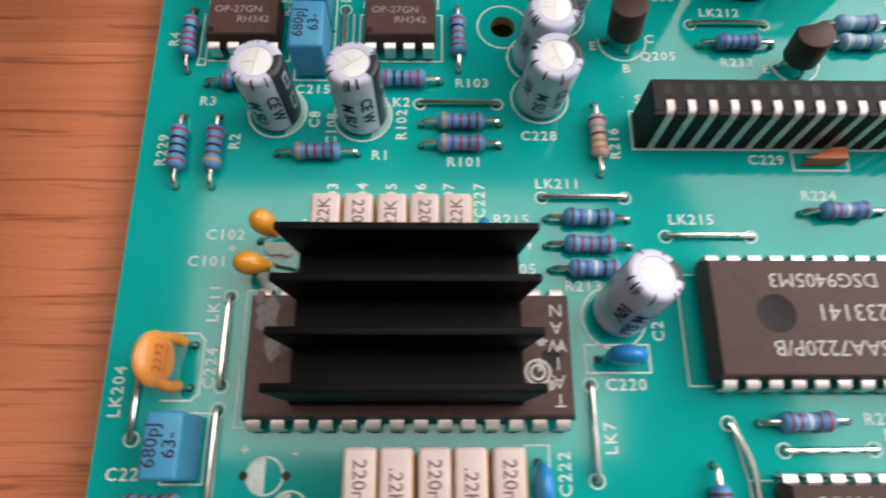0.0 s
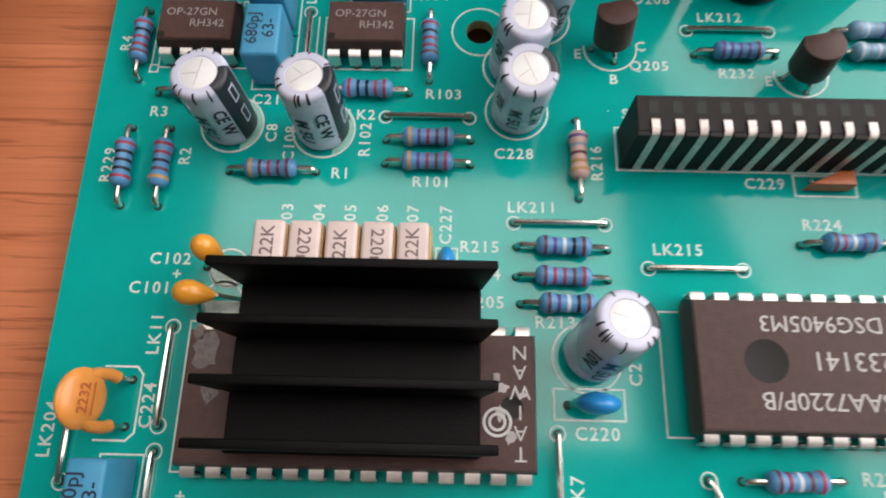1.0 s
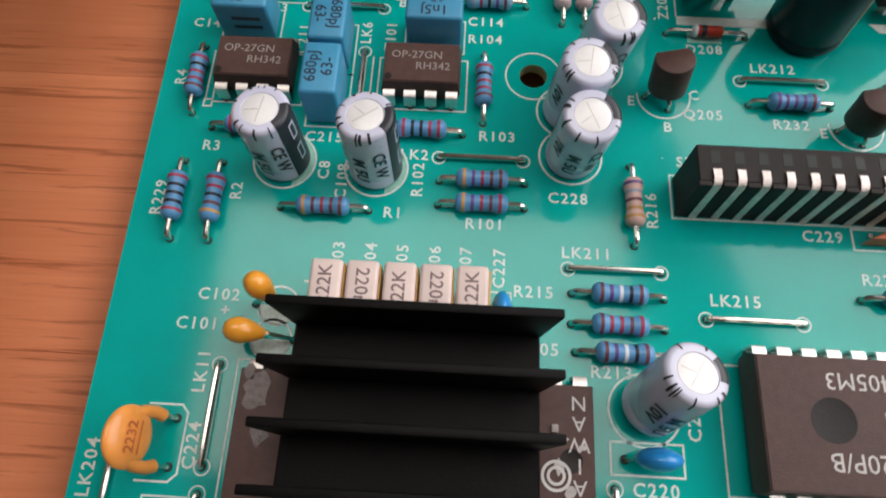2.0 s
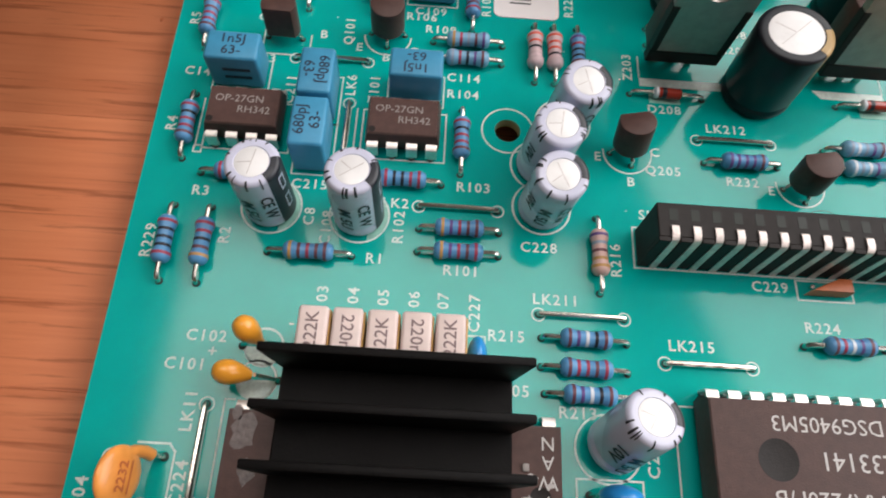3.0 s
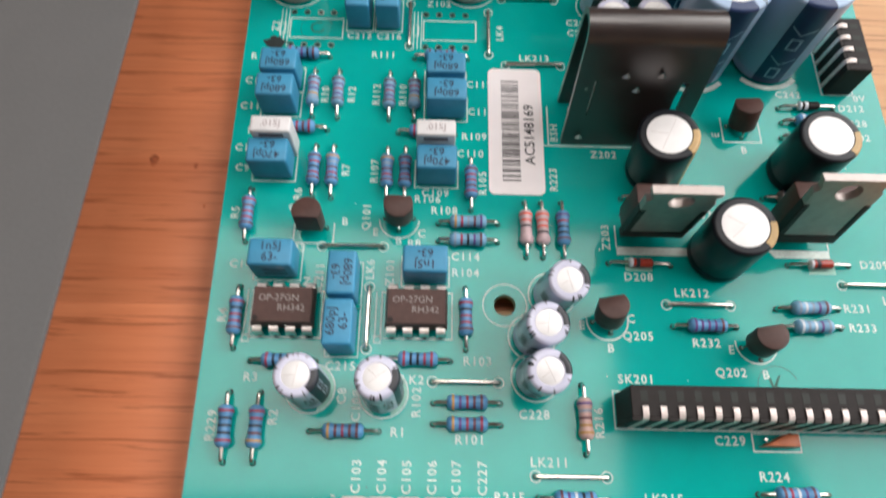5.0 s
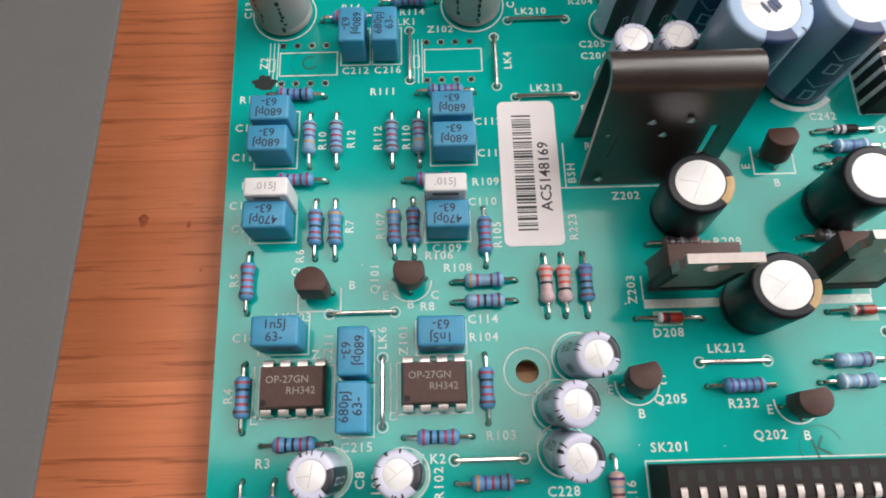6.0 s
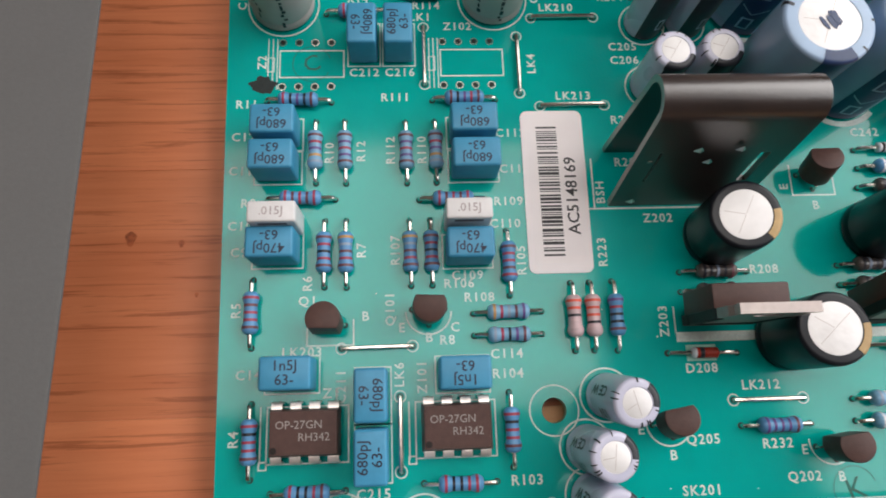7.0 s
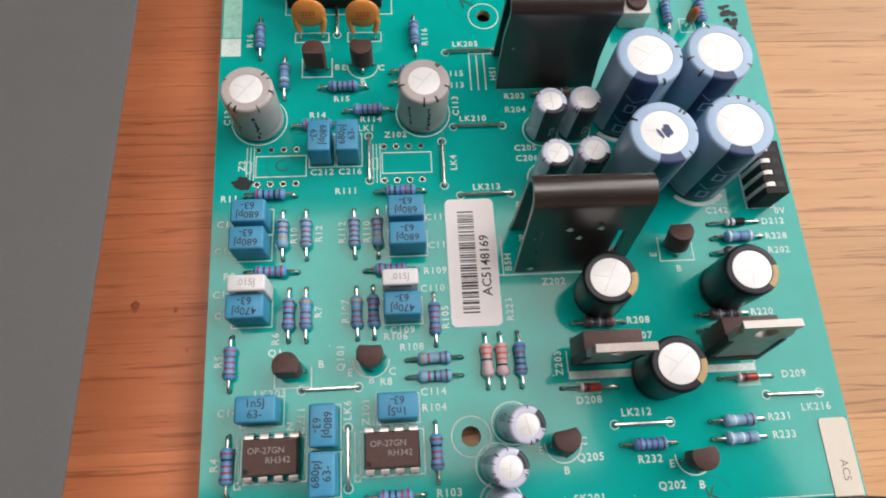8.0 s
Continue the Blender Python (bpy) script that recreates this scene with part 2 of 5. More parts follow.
def tube(points, r, n=8, bm=None):
    bm = bm or bmesh.new()
    pts = [Vector(p) for p in points]
    rings = []
    side = None
    for i, p in enumerate(pts):
        d = (pts[min(i + 1, len(pts) - 1)] - pts[max(i - 1, 0)]).normalized()
        if side is None:
            side = d.orthogonal().normalized()
        side = (side - d * side.dot(d)).normalized()
        up = d.cross(side)
        rings.append([bm.verts.new(p + (side * math.cos(2 * math.pi * k / n) + up * math.sin(2 * math.pi * k / n)) * r) for k in range(n)])
    for a, b in zip(rings, rings[1:]):
        for k in range(n):
            bm.faces.new((a[k], a[(k + 1) % n], b[(k + 1) % n], b[k]))
    bm.faces.new(rings[0][::-1])
    bm.faces.new(rings[-1])
    return bm


def prism(outline, z0, z1, bev=0.0):
    bm = bmesh.new()
    lo = [bm.verts.new((x, y, z0)) for x, y in outline]
    hi = [bm.verts.new((x, y, z1)) for x, y in outline]
    n = len(lo)
    bm.faces.new(lo[::-1])
    bm.faces.new(hi)
    for i in range(n):
        bm.faces.new((lo[i], lo[(i + 1) % n], hi[(i + 1) % n], hi[i]))
    if bev:
        bmesh.ops.bevel(bm, geom=[e for e in bm.edges if e.verts[0].co.z > z1 - 1e-6 and e.verts[1].co.z > z1 - 1e-6], offset=bev, segments=2, affect="EDGES", profile=0.5)
    return bm


def flat(outline, z):
    bm = bmesh.new()
    bm.faces.new([bm.verts.new((x, y, z)) for x, y in outline])
    return bm


def round_rect(w, h, r, n=5):
    out = []
    for cx, cy, a0 in ((w / 2 - r, h / 2 - r, 0), (-w / 2 + r, h / 2 - r, 90), (-w / 2 + r, -h / 2 + r, 180), (w / 2 - r, -h / 2 + r, 270)):
        for k in range(n + 1):
            a = radians(a0 + 90 * k / n)
            out.append((cx + r * math.cos(a), cy + r * math.sin(a)))
    return out


def text_mesh(words, size, mat, bold=0.0, wrap=0.0, align="CENTER", space=1.0):
    """Lettering as a flat mesh in millimetres, or wrapped round an upright cylinder of radius wrap."""
    key = ("text", words, size, bold, wrap, align, space, mat.name)
    if key in MESHES:
        return MESHES[key]
    cu = bpy.data.curves.new("lettering", "FONT")
    cu.body, cu.size, cu.align_x, cu.align_y = words, size, align, "CENTER"
    cu.offset, cu.resolution_u, cu.space_character = bold, 2, space
    ob = bpy.data.objects.new("lettering", cu)
    scene.collection.objects.link(ob)
    dg = bpy.context.evaluated_depsgraph_get()
    me = bpy.data.meshes.new_from_object(ob.evaluated_get(dg))
    bpy.data.objects.remove(ob)
    bpy.data.curves.remove(cu)
    if wrap:
        for v in me.vertices:
            a = v.co.x / wrap
            v.co = ((wrap + v.co.z) * math.sin(a), -(wrap + v.co.z) * math.cos(a), v.co.y)
    me.transform(Matrix.Scale(MM, 4))
    me.materials.clear()
    me.materials.append(mat)
    MESHES[key] = me
    return me

# ---- room: unseen shell, added for bounced light and reflections ----
TABLE_Z = -4.8


def slab(name, x0, x1, y0, y1, z0, z1, mat, label, category):
    """A piece of the setting, in metres."""
    bm = bmesh.new()
    bmesh.ops.create_cube(bm, size=1.0)
    bm.transform(Matrix.Translation(((x0 + x1) / 2, (y0 + y1) / 2, (z0 + z1) / 2)) @ Matrix.Diagonal((x1 - x0, y1 - y0, z1 - z0, 1)))
    me = bpy.data.meshes.new(name)
    bm.to_mesh(me)
    bm.free()
    me.materials.append(mat)
    return tagged(new(name, me), label, category, kind="structure")


slab("floor", -2.1, 1.05, -2.1, 2.1, -0.80, -0.75, CARPET, "plain brown floor added out of view under the table", "floor")
slab("ceiling", -2.1, 1.05, -2.1, 2.1, 1.5, 1.6, PLASTER, "plain grey-white ceiling added out of view to bounce light", "ceiling")
slab("wall_south", -2.1, 1.05, -2.1, -2.0, -0.75, 1.5, PLASTER, "plain grey-white wall added out of view behind", "wall")
slab("wall_west", -2.1, -2.0, -2.0, 2.0, -0.75, 1.5, PLASTER, "plain grey-white side wall added out of view", "wall")
slab("wall_north", -2.1, 1.05, 2.0, 2.1, -0.75, 1.5, PLASTER, "plain grey-white far wall added out of view", "wall")
east = new("wall_east")
tagged(east, "grey-white wall with a window opening, added out of view", "wall", kind="structure")
for y0, y1, z0, z1 in ((-2.0, -0.35, -0.75, 1.5), (1.15, 2.0, -0.75, 1.5), (-0.35, 1.15, -0.75, 0.25), (-0.35, 1.15, 1.27, 1.5)):
    bm = bmesh.new()
    bmesh.ops.create_cube(bm, size=1.0)
    bm.transform(Matrix.Translation((1.0, (y0 + y1) / 2, (z0 + z1) / 2)) @ Matrix.Diagonal((0.1, y1 - y0, z1 - z0, 1)))
    bm.transform(Matrix.Scale(1 / MM, 4))
    part("wall_panel", bm, PLASTER, east)
# unseen glowing panel, added; size and place follow the sheen on the board
lamp = thing("ceiling_panel", pose(-0.03, 0.38, 1.5), "unseen flat white ceiling panel with a glowing diffuser, assumed from the sheen", "lamp")
part("housing", rbox(1060, 700, 60, 12, 2, -60), WHITE_TRIM, lamp)
part("diffuser", rbox(1000, 640, 20, 6, 2, -80), DIFFUSER, lamp, "glowing opal diffuser")

# ---- table ----
table = thing("table", at(0, 0, TABLE_Z), "orange-brown oiled oak table of jointed planks", "table")
rnd = random.Random(4)
y = -420.0
while y < 540:
    w = rnd.choice((38.0, 43.0, 47.0))
    joint = rnd.uniform(30, 100)
    cuts = [-520.0, joint - rnd.uniform(250, 400), joint, joint + rnd.uniform(220, 360), 620.0]
    for k in range(4):
        ln = cuts[k + 1] - cuts[k]
        # planks to the right get the paler oak, as if lit more strongly
        part("plank", rbox(ln - 0.03, w - 0.03, 24, 0.05, 1, -24, cuts[k] + ln / 2, y + w / 2), OAK if k < 2 else OAK_LIT, table)
    y += w
for sx, sy in ((-480, -390), (580, -390), (-480, 500), (580, 500)):
    part("leg", rbox(60, 60, 721, 4, 2, -745, sx, sy), OAK, table)
for kx, ky, ra, rb in ((-7.4, 99.9, 0.8, 1.2), (0.3, 99.0, 0.45, 0.6), (3.0, 91.0, 0.25, 0.4)):
    part("knot", flat([(kx + ra * math.cos(a) * (1 + 0.25 * math.sin(3 * a)), ky + rb * math.sin(a)) for a in [k * math.pi / 8 for k in range(16)]], 0.03), KNOT, table, "small dark knot")

# ---- grey case beside the board ----
case = thing("grey_case", at(-8.4, 0, TABLE_Z), "plain grey painted case with a tapered underside", "case")
bm = bmesh.new()
prof = [(0, 20.35), (-0.12, 20.6), (-0.4, 20.7), (-170, 20.7), (-170, 0), (-34, 0), (-0.8, 19.6), (-0.1, 20.1)]
a = [bm.verts.new((px + 0.7, 26, pz)) for px, pz in prof]
b = [bm.verts.new((px + 9.2, 330, pz)) for px, pz in prof]
bm.faces.new(a)
bm.faces.new(b[::-1])
for i in range(len(prof)):
    j = (i + 1) % len(prof)
    bm.faces.new((a[i], b[i], b[j], a[j]))
part("shell", bm, GREY_CASE, case)

# ---- circuit board ----
board = thing("circuit_board", at(0, 0, 0), "green printed circuit board with white silkscreen lettering", "circuit board")
OUT = [(9.4, -12.0), (124.7, -12.0), (125.6, 186.0), (6.5, 186.0)]
HOLES = ((55.2, 72.4, 1.75), (64.2, 162.5, 1.6))


def board_mesh():
    """Laminate with two screw holes through it."""
    bm = bmesh.new()
    top = []
    outer = [bm.verts.new((x, y, 0)) for x, y in OUT]
    edges = [bm.edges.new((outer[i], outer[(i + 1) % 4])) for i in range(4)]
    for hx, hy, r in HOLES:
        ring = [bm.verts.new((hx + r * math.cos(k * math.pi / 14), hy + r * math.sin(k * math.pi / 14), 0)) for k in range(28)]
        edges += [bm.edges.new((ring[k], ring[(k + 1) % 28])) for k in range(28)]
    bmesh.ops.triangle_fill(bm, edges=edges, use_beauty=True)
    ext = bmesh.ops.extrude_face_region(bm, geom=bm.faces[:])
    for v in [g for g in ext["geom"] if isinstance(g, bmesh.types.BMVert)]:
        v.co.z -= 1.6
    return bm


laminate = part("laminate", board_mesh(), GREEN, board)
laminate.data.materials.append(EDGE)
for p in laminate.data.polygons:
    p.use_smooth = False
    if abs(p.normal.z) < 0.5:
        p.material_index = 1
for x, y in ((14, -6), (122, -6), (14, 178), (122, 178), (68, 85)):
    part("support_stud", lathe([(0, TABLE_Z), (2, TABLE_Z), (2, -1.6), (0, -1.6)], 12), TIN, board, m=at(x, y))

INK_Z = 0.03


def silk(words, x, y, rz=0.0, size=1.9, mat=None):
    part("silkscreen_text", text_mesh(words, size, mat or INK, bold=0.03, space=1.18), mat or INK, board, m=at(x, y, INK_Z, rz))


def line(points, width=0.22, closed=False, mat=None, name="silkscreen_line"):
    bm = bmesh.new()
    n = len(points)
    for i in range(n if closed else n - 1):
        p, q = Vector(points[i]), Vector(points[(i + 1) % n])
        d = (q - p).normalized() * width / 2
        s = Vector((-d.y, d.x))
        p, q = p - d, q + d
        bm.faces.new([bm.verts.new((*v, INK_Z + 0.002 * (i % 2))) for v in (p - s, q - s, q + s, p + s)])
    part(name, bm, mat or INK, board)


def ring(x, y, r, width=0.2, a0=0, a1=360, mat=None):
    bm = bmesh.new()
    n = 36
    for k in range(n):
        a, b = radians(a0 + (a1 - a0) * k / n), radians(a0 + (a1 - a0) * (k + 1) / n)
        bm.faces.new([bm.verts.new((x + rr * math.cos(t), y + rr * math.sin(t), INK_Z)) for rr, t in ((r - width / 2, a), (r + width / 2, a), (r + width / 2, b), (r - width / 2, b))])
    part("silkscreen_ring", bm, mat or INK, board)


def rect(x0, y0, x1, y1, width=0.2, mat=None):
    line([(x0, y0), (x1, y0), (x1, y1), (x0, y1)], width, True, mat)


def fill(outline, mat=None, z=None, name="silkscreen_patch"):
    part(name, flat(outline, INK_Z if z is None else z), mat or INK, board)


# a flat dark disc: the hole's inner shade painted on, nothing is cut
def hole(x, y, r=0.48):
    me = cached(("hole", r), "lead_hole", HOLE, lambda: flat([(r * math.cos(k * math.pi / 8), r * math.sin(k * math.pi / 8)) for k in range(16)], 0.045))
    part("lead_hole", me, HOLE, board, m=at(x, y))


# ---- axial parts ----
def resistor_body(ln, r):
    h = ln / 2
    prof = [(0, -h), (r * 0.45, -h), (r * 0.8, -h + 0.15), (r * 1.08, -h + 0.6), (r * 1.08, -h + 1.25), (r * 0.9, -h + 1.75), (r * 0.9, h - 1.75), (r * 1.08, h - 1.25), (r * 1.08, h - 0.6), (r * 0.8, h - 0.15), (r * 0.45, h), (0, h)]
    bm = lathe(prof, 18)
    bm.transform(Matrix.Rotation(radians(90), 4, "Y"))
    return bm


def resistor(x1, y1, x2, y2, style="b", bands="rnknr", ln=6.1, r=1.05, lift=1.15):
    mx, my = (x1 + x2) / 2, (y1 + y2) / 2
    span = math.hypot(x2 - x1, y2 - y1)
    rz = math.degrees(math.atan2(y2 - y1, x2 - x1))
    mat, words = {"b": (BLUE_R, "blue lacquered axial resistor with colour bands, soldered flat to the board"),
                  "s": (SKY_R, "pale blue axial resistor with colour bands on the board"),
                  "p": (PINK_R, "pinkish grey axial resistor with red bands on the board"),
                  "d": (DARK_R, "smoky dark axial resistor tucked beside a tall part"),
                  "e": (PEACH_R, "peach and grey axial resistor standing on the board")}[style]
    t = thing("resistor", at(mx, my, 0, rz), words, "resistor", "resistors on the circuit board")
    sp = round(span, 1)
    z = lift
    body = part("body", cached(("res", ln, r), "body", mat, lambda: resistor_body(ln, r)), mat, t, m=at(0, 0, z))
    for s in (-1, 1):
        def lead():
            e = sp / 2
            return tube([(ln / 2 - 0.1, 0, z), (e - 0.75, 0, z), (e - 0.35, 0, z - 0.08), (e - 0.08, 0, z - 0.4), (e, 0, z - 0.8), (e, 0, -1.0)], 0.33, 8)
        part("lead", cached(("lead", sp, ln, z), "lead", TIN, lead), TIN, t, m=pose(0, 0, 0, 0, 0, 0 if s > 0 else 180))
    n = len(bands)
    for k, c in enumerate(bands):
        px = -ln / 2 + 0.95 + (ln - 1.9) * k / (n - 1)
        rr = r * (1.08 if k in (0, n - 1) else 0.9) + 0.03
        bm_key = ("band", round(rr, 2))

        def bandmesh(rr=rr):
            bm = lathe([(rr - 0.12, -0.19), (rr, -0.19), (rr, 0.19), (rr - 0.12, 0.19)], 18)
            bm.transform(Matrix.Rotation(radians(90), 4, "Y"))
            return bm
        part("colour_band", cached(bm_key, "colour_band", BAND[c], bandmesh), BAND[c], body, m=at(px, 0, 0))
    hole(x1, y1)
    hole(x2, y2)
    return t


DEEP = material("deep_red_glass", (0.36, 0.035, 0.02), 0.2, coat=0.4)


def diode(x1, y1, x2, y2, glass=True):
    mx, my = (x1 + x2) / 2, (y1 + y2) / 2
    rz = math.degrees(math.atan2(y2 - y1, x2 - x1))
    t = thing("diode", at(mx, my, 0, rz), "small glass diode with a red body and dark band", "diode", "diodes on the circuit board")

    def seg(r0, a, b):
        bm = lathe([(0, a), (r0 * 0.7, a), (r0, a + 0.2), (r0, b - 0.2), (r0 * 0.7, b), (0, b)], 14)
        bm.transform(Matrix.Rotation(radians(90), 4, "Y"))
        return bm
    body = part("body", seg(0.78, -1.9, 1.9), DEEP if glass else EPOXY_D, t, m=at(0, 0, 0.95))
    part("cathode_band", seg(0.81, -1.1, -0.1), BAND["k"] if glass else BAND["w"], body)
    part("end_cap", seg(0.80, -1.95, -1.2), BAND["w"], body)
    for s in (0, 180):
        part("lead", cached(("dlead",), "lead", TIN, lambda: tube([(1.8, 0, 0.95), (4.4, 0, 0.95), (4.9, 0, 0.7), (5.1, 0, 0.2), (5.1, 0, -1)], 0.3, 8)), TIN, t, m=pose(0, 0, 0, 0, 0, s))
    hole(x1, y1)
    hole(x2, y2)


def link(x1, y1, x2, y2, bend=0.0, high=0.55):
    mx, my = (x1 + x2) / 2, (y1 + y2) / 2
    span = math.hypot(x2 - x1, y2 - y1)
    rz = math.degrees(math.atan2(y2 - y1, x2 - x1))
    t = thing("wire_link", at(mx, my, 0, rz), "bare tinned wire link bridging two holes of the board", "wire link", "wire links on the circuit board")
    e = span / 2
    pts = [(-e, 0, -1), (-e, 0, high - 0.3), (-e + 0.12, 0, high - 0.08), (-e + 0.4, bend * 0.2, high)]
    for k in range(1, 6):
        u = -1 + k / 3
        pts.append((e * u * 0.9, bend * (1 - u * u), high + 0.1 * (1 - u * u)))
    pts += [(e - 0.4, bend * 0.2, high), (e - 0.12, 0, high - 0.08), (e, 0, high - 0.3), (e, 0, -1)]
    part("wire", tube(pts, 0.34, 8), TIN, t)
    for x, y in ((x1, y1), (x2, y2)):
        hole(x, y)
        ring(x, y, 0.8, 0.17)
    d = Vector((x2 - x1, y2 - y1)).normalized() * 0.8
    s = Vector((-d.y, d.x)) * 0.33
    line([(x1 + d.x + s.x, y1 + d.y + s.y), (x2 - d.x + s.x, y2 - d.y + s.y)], 0.16)


for row in ((12.9, 17.7, 12.9, 27.8), (22, 33.8, 22, 23.4), (22, 20.8, 22, 10.6), (63.5, 23.5, 63.5, 13.3), (43.9, 60, 54, 60),
            (59.2, 46.6, 69.6, 46.6), (74.2, 41.5, 84.7, 41.5), (84.4, 16.4, 94.4, 16.5), (81.3, 73, 91.6, 73), (110.6, 76.9, 120.8, 76.8),
            (56.3, 119, 66.6, 119.1), (55.8, 134.6, 66.1, 134.7), (53.2, 131.3, 53.2, 121.3), (38.2, 133, 38.2, 122.9), (33.5, 75, 33.5, 64.9),
            (25.3, 81.9, 35.4, 82), (55.2, 153, 65.8, 153.2), (31.7, 168.1, 31.8, 158)):
    link(*row)
link(78.6, 19.3, 80.4, 9.1, bend=0.9)

RES = (
    (25.8, 52.4, 36.1, 52.5, "b", "onrnn"), (15.8, 62.7, 25.9, 62.8, "b", "rkkrn"), (36.6, 63.3, 46.6, 63.2, "b", "rkkrr"), (44.1, 56.8, 54.2, 56.9, "b", "ovrnn"),
    (44.1, 53.7, 54.2, 53.7, "b", "ovrnr"), (59.5, 43.7, 69.7, 43.5, "b", "nvwkn"), (59.4, 40.2, 69.6, 40, "b", "nrrnr"), (59.8, 37.1, 69.9, 37, "b", "nvwkn"),
    (91.4, 44.6, 101.5, 44.7, "b", "nrwvn"), (81.9, 19.3, 91.9, 19.5, "b", "nrwnr"), (81.9, 69.4, 92, 69.4, "b", "vvvvn"), (98.9, 72.6, 109, 72.7, "s", "gwgvn"),
    (98.8, 69.5, 108.8, 69.6, "s", "wgwvg"), (44.3, 86.4, 54.3, 86.5, "s", "orgnv"), (44.3, 83.2, 54.2, 83.2, "s", "grkvn"), (36.9, 103.8, 47, 103.7, "b", "rnrnr"),
    (14.3, 104.2, 24.3, 104.1, "b", "rnrnr"), (13.7, 120.1, 23.6, 119.9, "b", "rkvkn"), (39.3, 120.1, 49.2, 120.1, "b", "nkvrn"), (22.7, 135.3, 32.8, 135.5, "b", "rvnnv"),
    (33.1, 138.6, 43.2, 138.8, "b", "gvnrv"), (28, 144.3, 38.1, 144.4, "b", "nknvn"), (42.9, 147.9, 53.1, 147.9, "b", "nknvn"), (43, 145.1, 53.2, 145.1, "b", "nknvn"),
    (75.5, 91.8, 85.8, 91.7, "d", "kkgkn"), (75.4, 88.8, 85.6, 88.9, "d", "kkgkn"), (100, 92.3, 110.2, 92.3, "d", "kgkgk"), (99.9, 89.3, 110.1, 89.4, "d", "kgkgk"),
    (106.1, 107.8, 116.4, 107.9, "b", "wgvgw"), (105.5, 104.6, 115.7, 104.8, "d", "kgkgn"), (73.1, 141.7, 83.2, 141.7, "d", "kgkgn"), (72.6, 138.3, 82.7, 138.4, "d", "kgkgn"),
    (13.5, 57.9, 13.7, 47.8, "b", "rkkkr"), (18.1, 57.9, 18.1, 47.8, "b", "rrkno"), (12.9, 74.6, 13, 64.6, "b", "rkrrn"), (48.9, 75.1, 49, 65, "b", "rkrrn"),
    (12.6, 92.1, 12.6, 82.3, "b", "rnrrn"), (49.8, 98.8, 49.8, 88.9, "b", "nrrnr"), (22.8, 100.8, 22.8, 90.8, "b", "nrkrn"), (25.9, 100.8, 26, 90.7, "b", "ognrn"),
    (35.3, 100.6, 35.4, 90.7, "b", "ognrn"), (38.4, 100.7, 38.5, 90.7, "b", "nrkrn"), (21.3, 116.7, 21.4, 106.7, "s", "nrvog"), (25.7, 116.7, 25.9, 106.6, "s", "nvrvn"),
    (35, 116.5, 35.1, 106.5, "s", "nvrvn"), (39.5, 116.6, 39.6, 106.5, "s", "nrvog"), (58.9, 90.6, 58.9, 80.6, "p", "eekpp"), (61.7, 90.6, 61.7, 80.6, "p", "eeekp"),
    (65.1, 90.7, 65.1, 80.5, "b", "vrkkn"), (15.4, 162.2, 15.6, 152, "b", "nvgvn"), (48.5, 162.4, 48.6, 152.2, "b", "nvgvn"), (20.8, 152.2, 20.9, 142, "b", "nvgwn"),
    (66.7, 59.9, 66.8, 49.7, "e", "vgnoo"), (76.2, 14.9, 76.4, 4.8, "b", "nrvnr"), (105.7, 167.2, 105.7, 157.1, "b", "nkvkn"), (113.8, 167.2, 113.6, 157.2, "b", "nvkvn"),
    (11.4, 11.1, 21.4, 11.1, "s", "nrvnr"),
)
BAND["p"] = PINK_R
for x1, y1, x2, y2, st, bands in RES:
    resistor(x1, y1, x2, y2, st, bands)
diode(72.4022, 79.8936, 82.7022, 79.6936)
diode(102.126, 80.1611, 112.326, 80.2611)
diode(105.985, 110.903, 116.285, 111.103, False)

# ---- box film capacitors ----
def film_box(x0, y0, x1, y1, h, mat, label, lines=(), rz=0, size=1.95, ink=None, bev=0.45):
    w, d = x1 - x0, y1 - y0
    t = thing("film_capacitor", at((x0 + x1) / 2, (y0 + y1) / 2), label, "capacitor", "film capacitors on the circuit board")
    body = part("body", rbox(w, d, h - 0.25, bev, 3, 0.25), mat, t)
    ink = ink or PRINT
    for k, words in enumerate(lines):
        off = (k - (len(lines) - 1) / 2) * -size * 0.95
        m = at(0, 0, h + 0.03) @ pose(0, 0, 0, 0, 0, rz) @ at(0, off)
        if words == "|":
            part("print", flat([(-1.9, -0.35), (1.9, -0.35), (1.9, 0.35), (-1.9, 0.35)], 0), ink, body, m=m)
        else:
            part("print", text_mesh(words, size, ink, bold=0.02), ink, body, m=m)
    for lx in (-1, 1):
        if w > d:
            part("lead", cached(("clead",), "lead", TIN, lambda: tube([(0, 0, 0.5), (0, 0, -1.2)], 0.3, 6)), TIN, t, m=at(lx * (w / 2 - 1.1), 0))
        else:
            part("lead", cached(("clead",), "lead", TIN, lambda: tube([(0, 0, 0.5), (0, 0, -1.2)], 0.3, 6)), TIN, t, m=at(0, lx * (d / 2 - 1.1)))
    return t, body


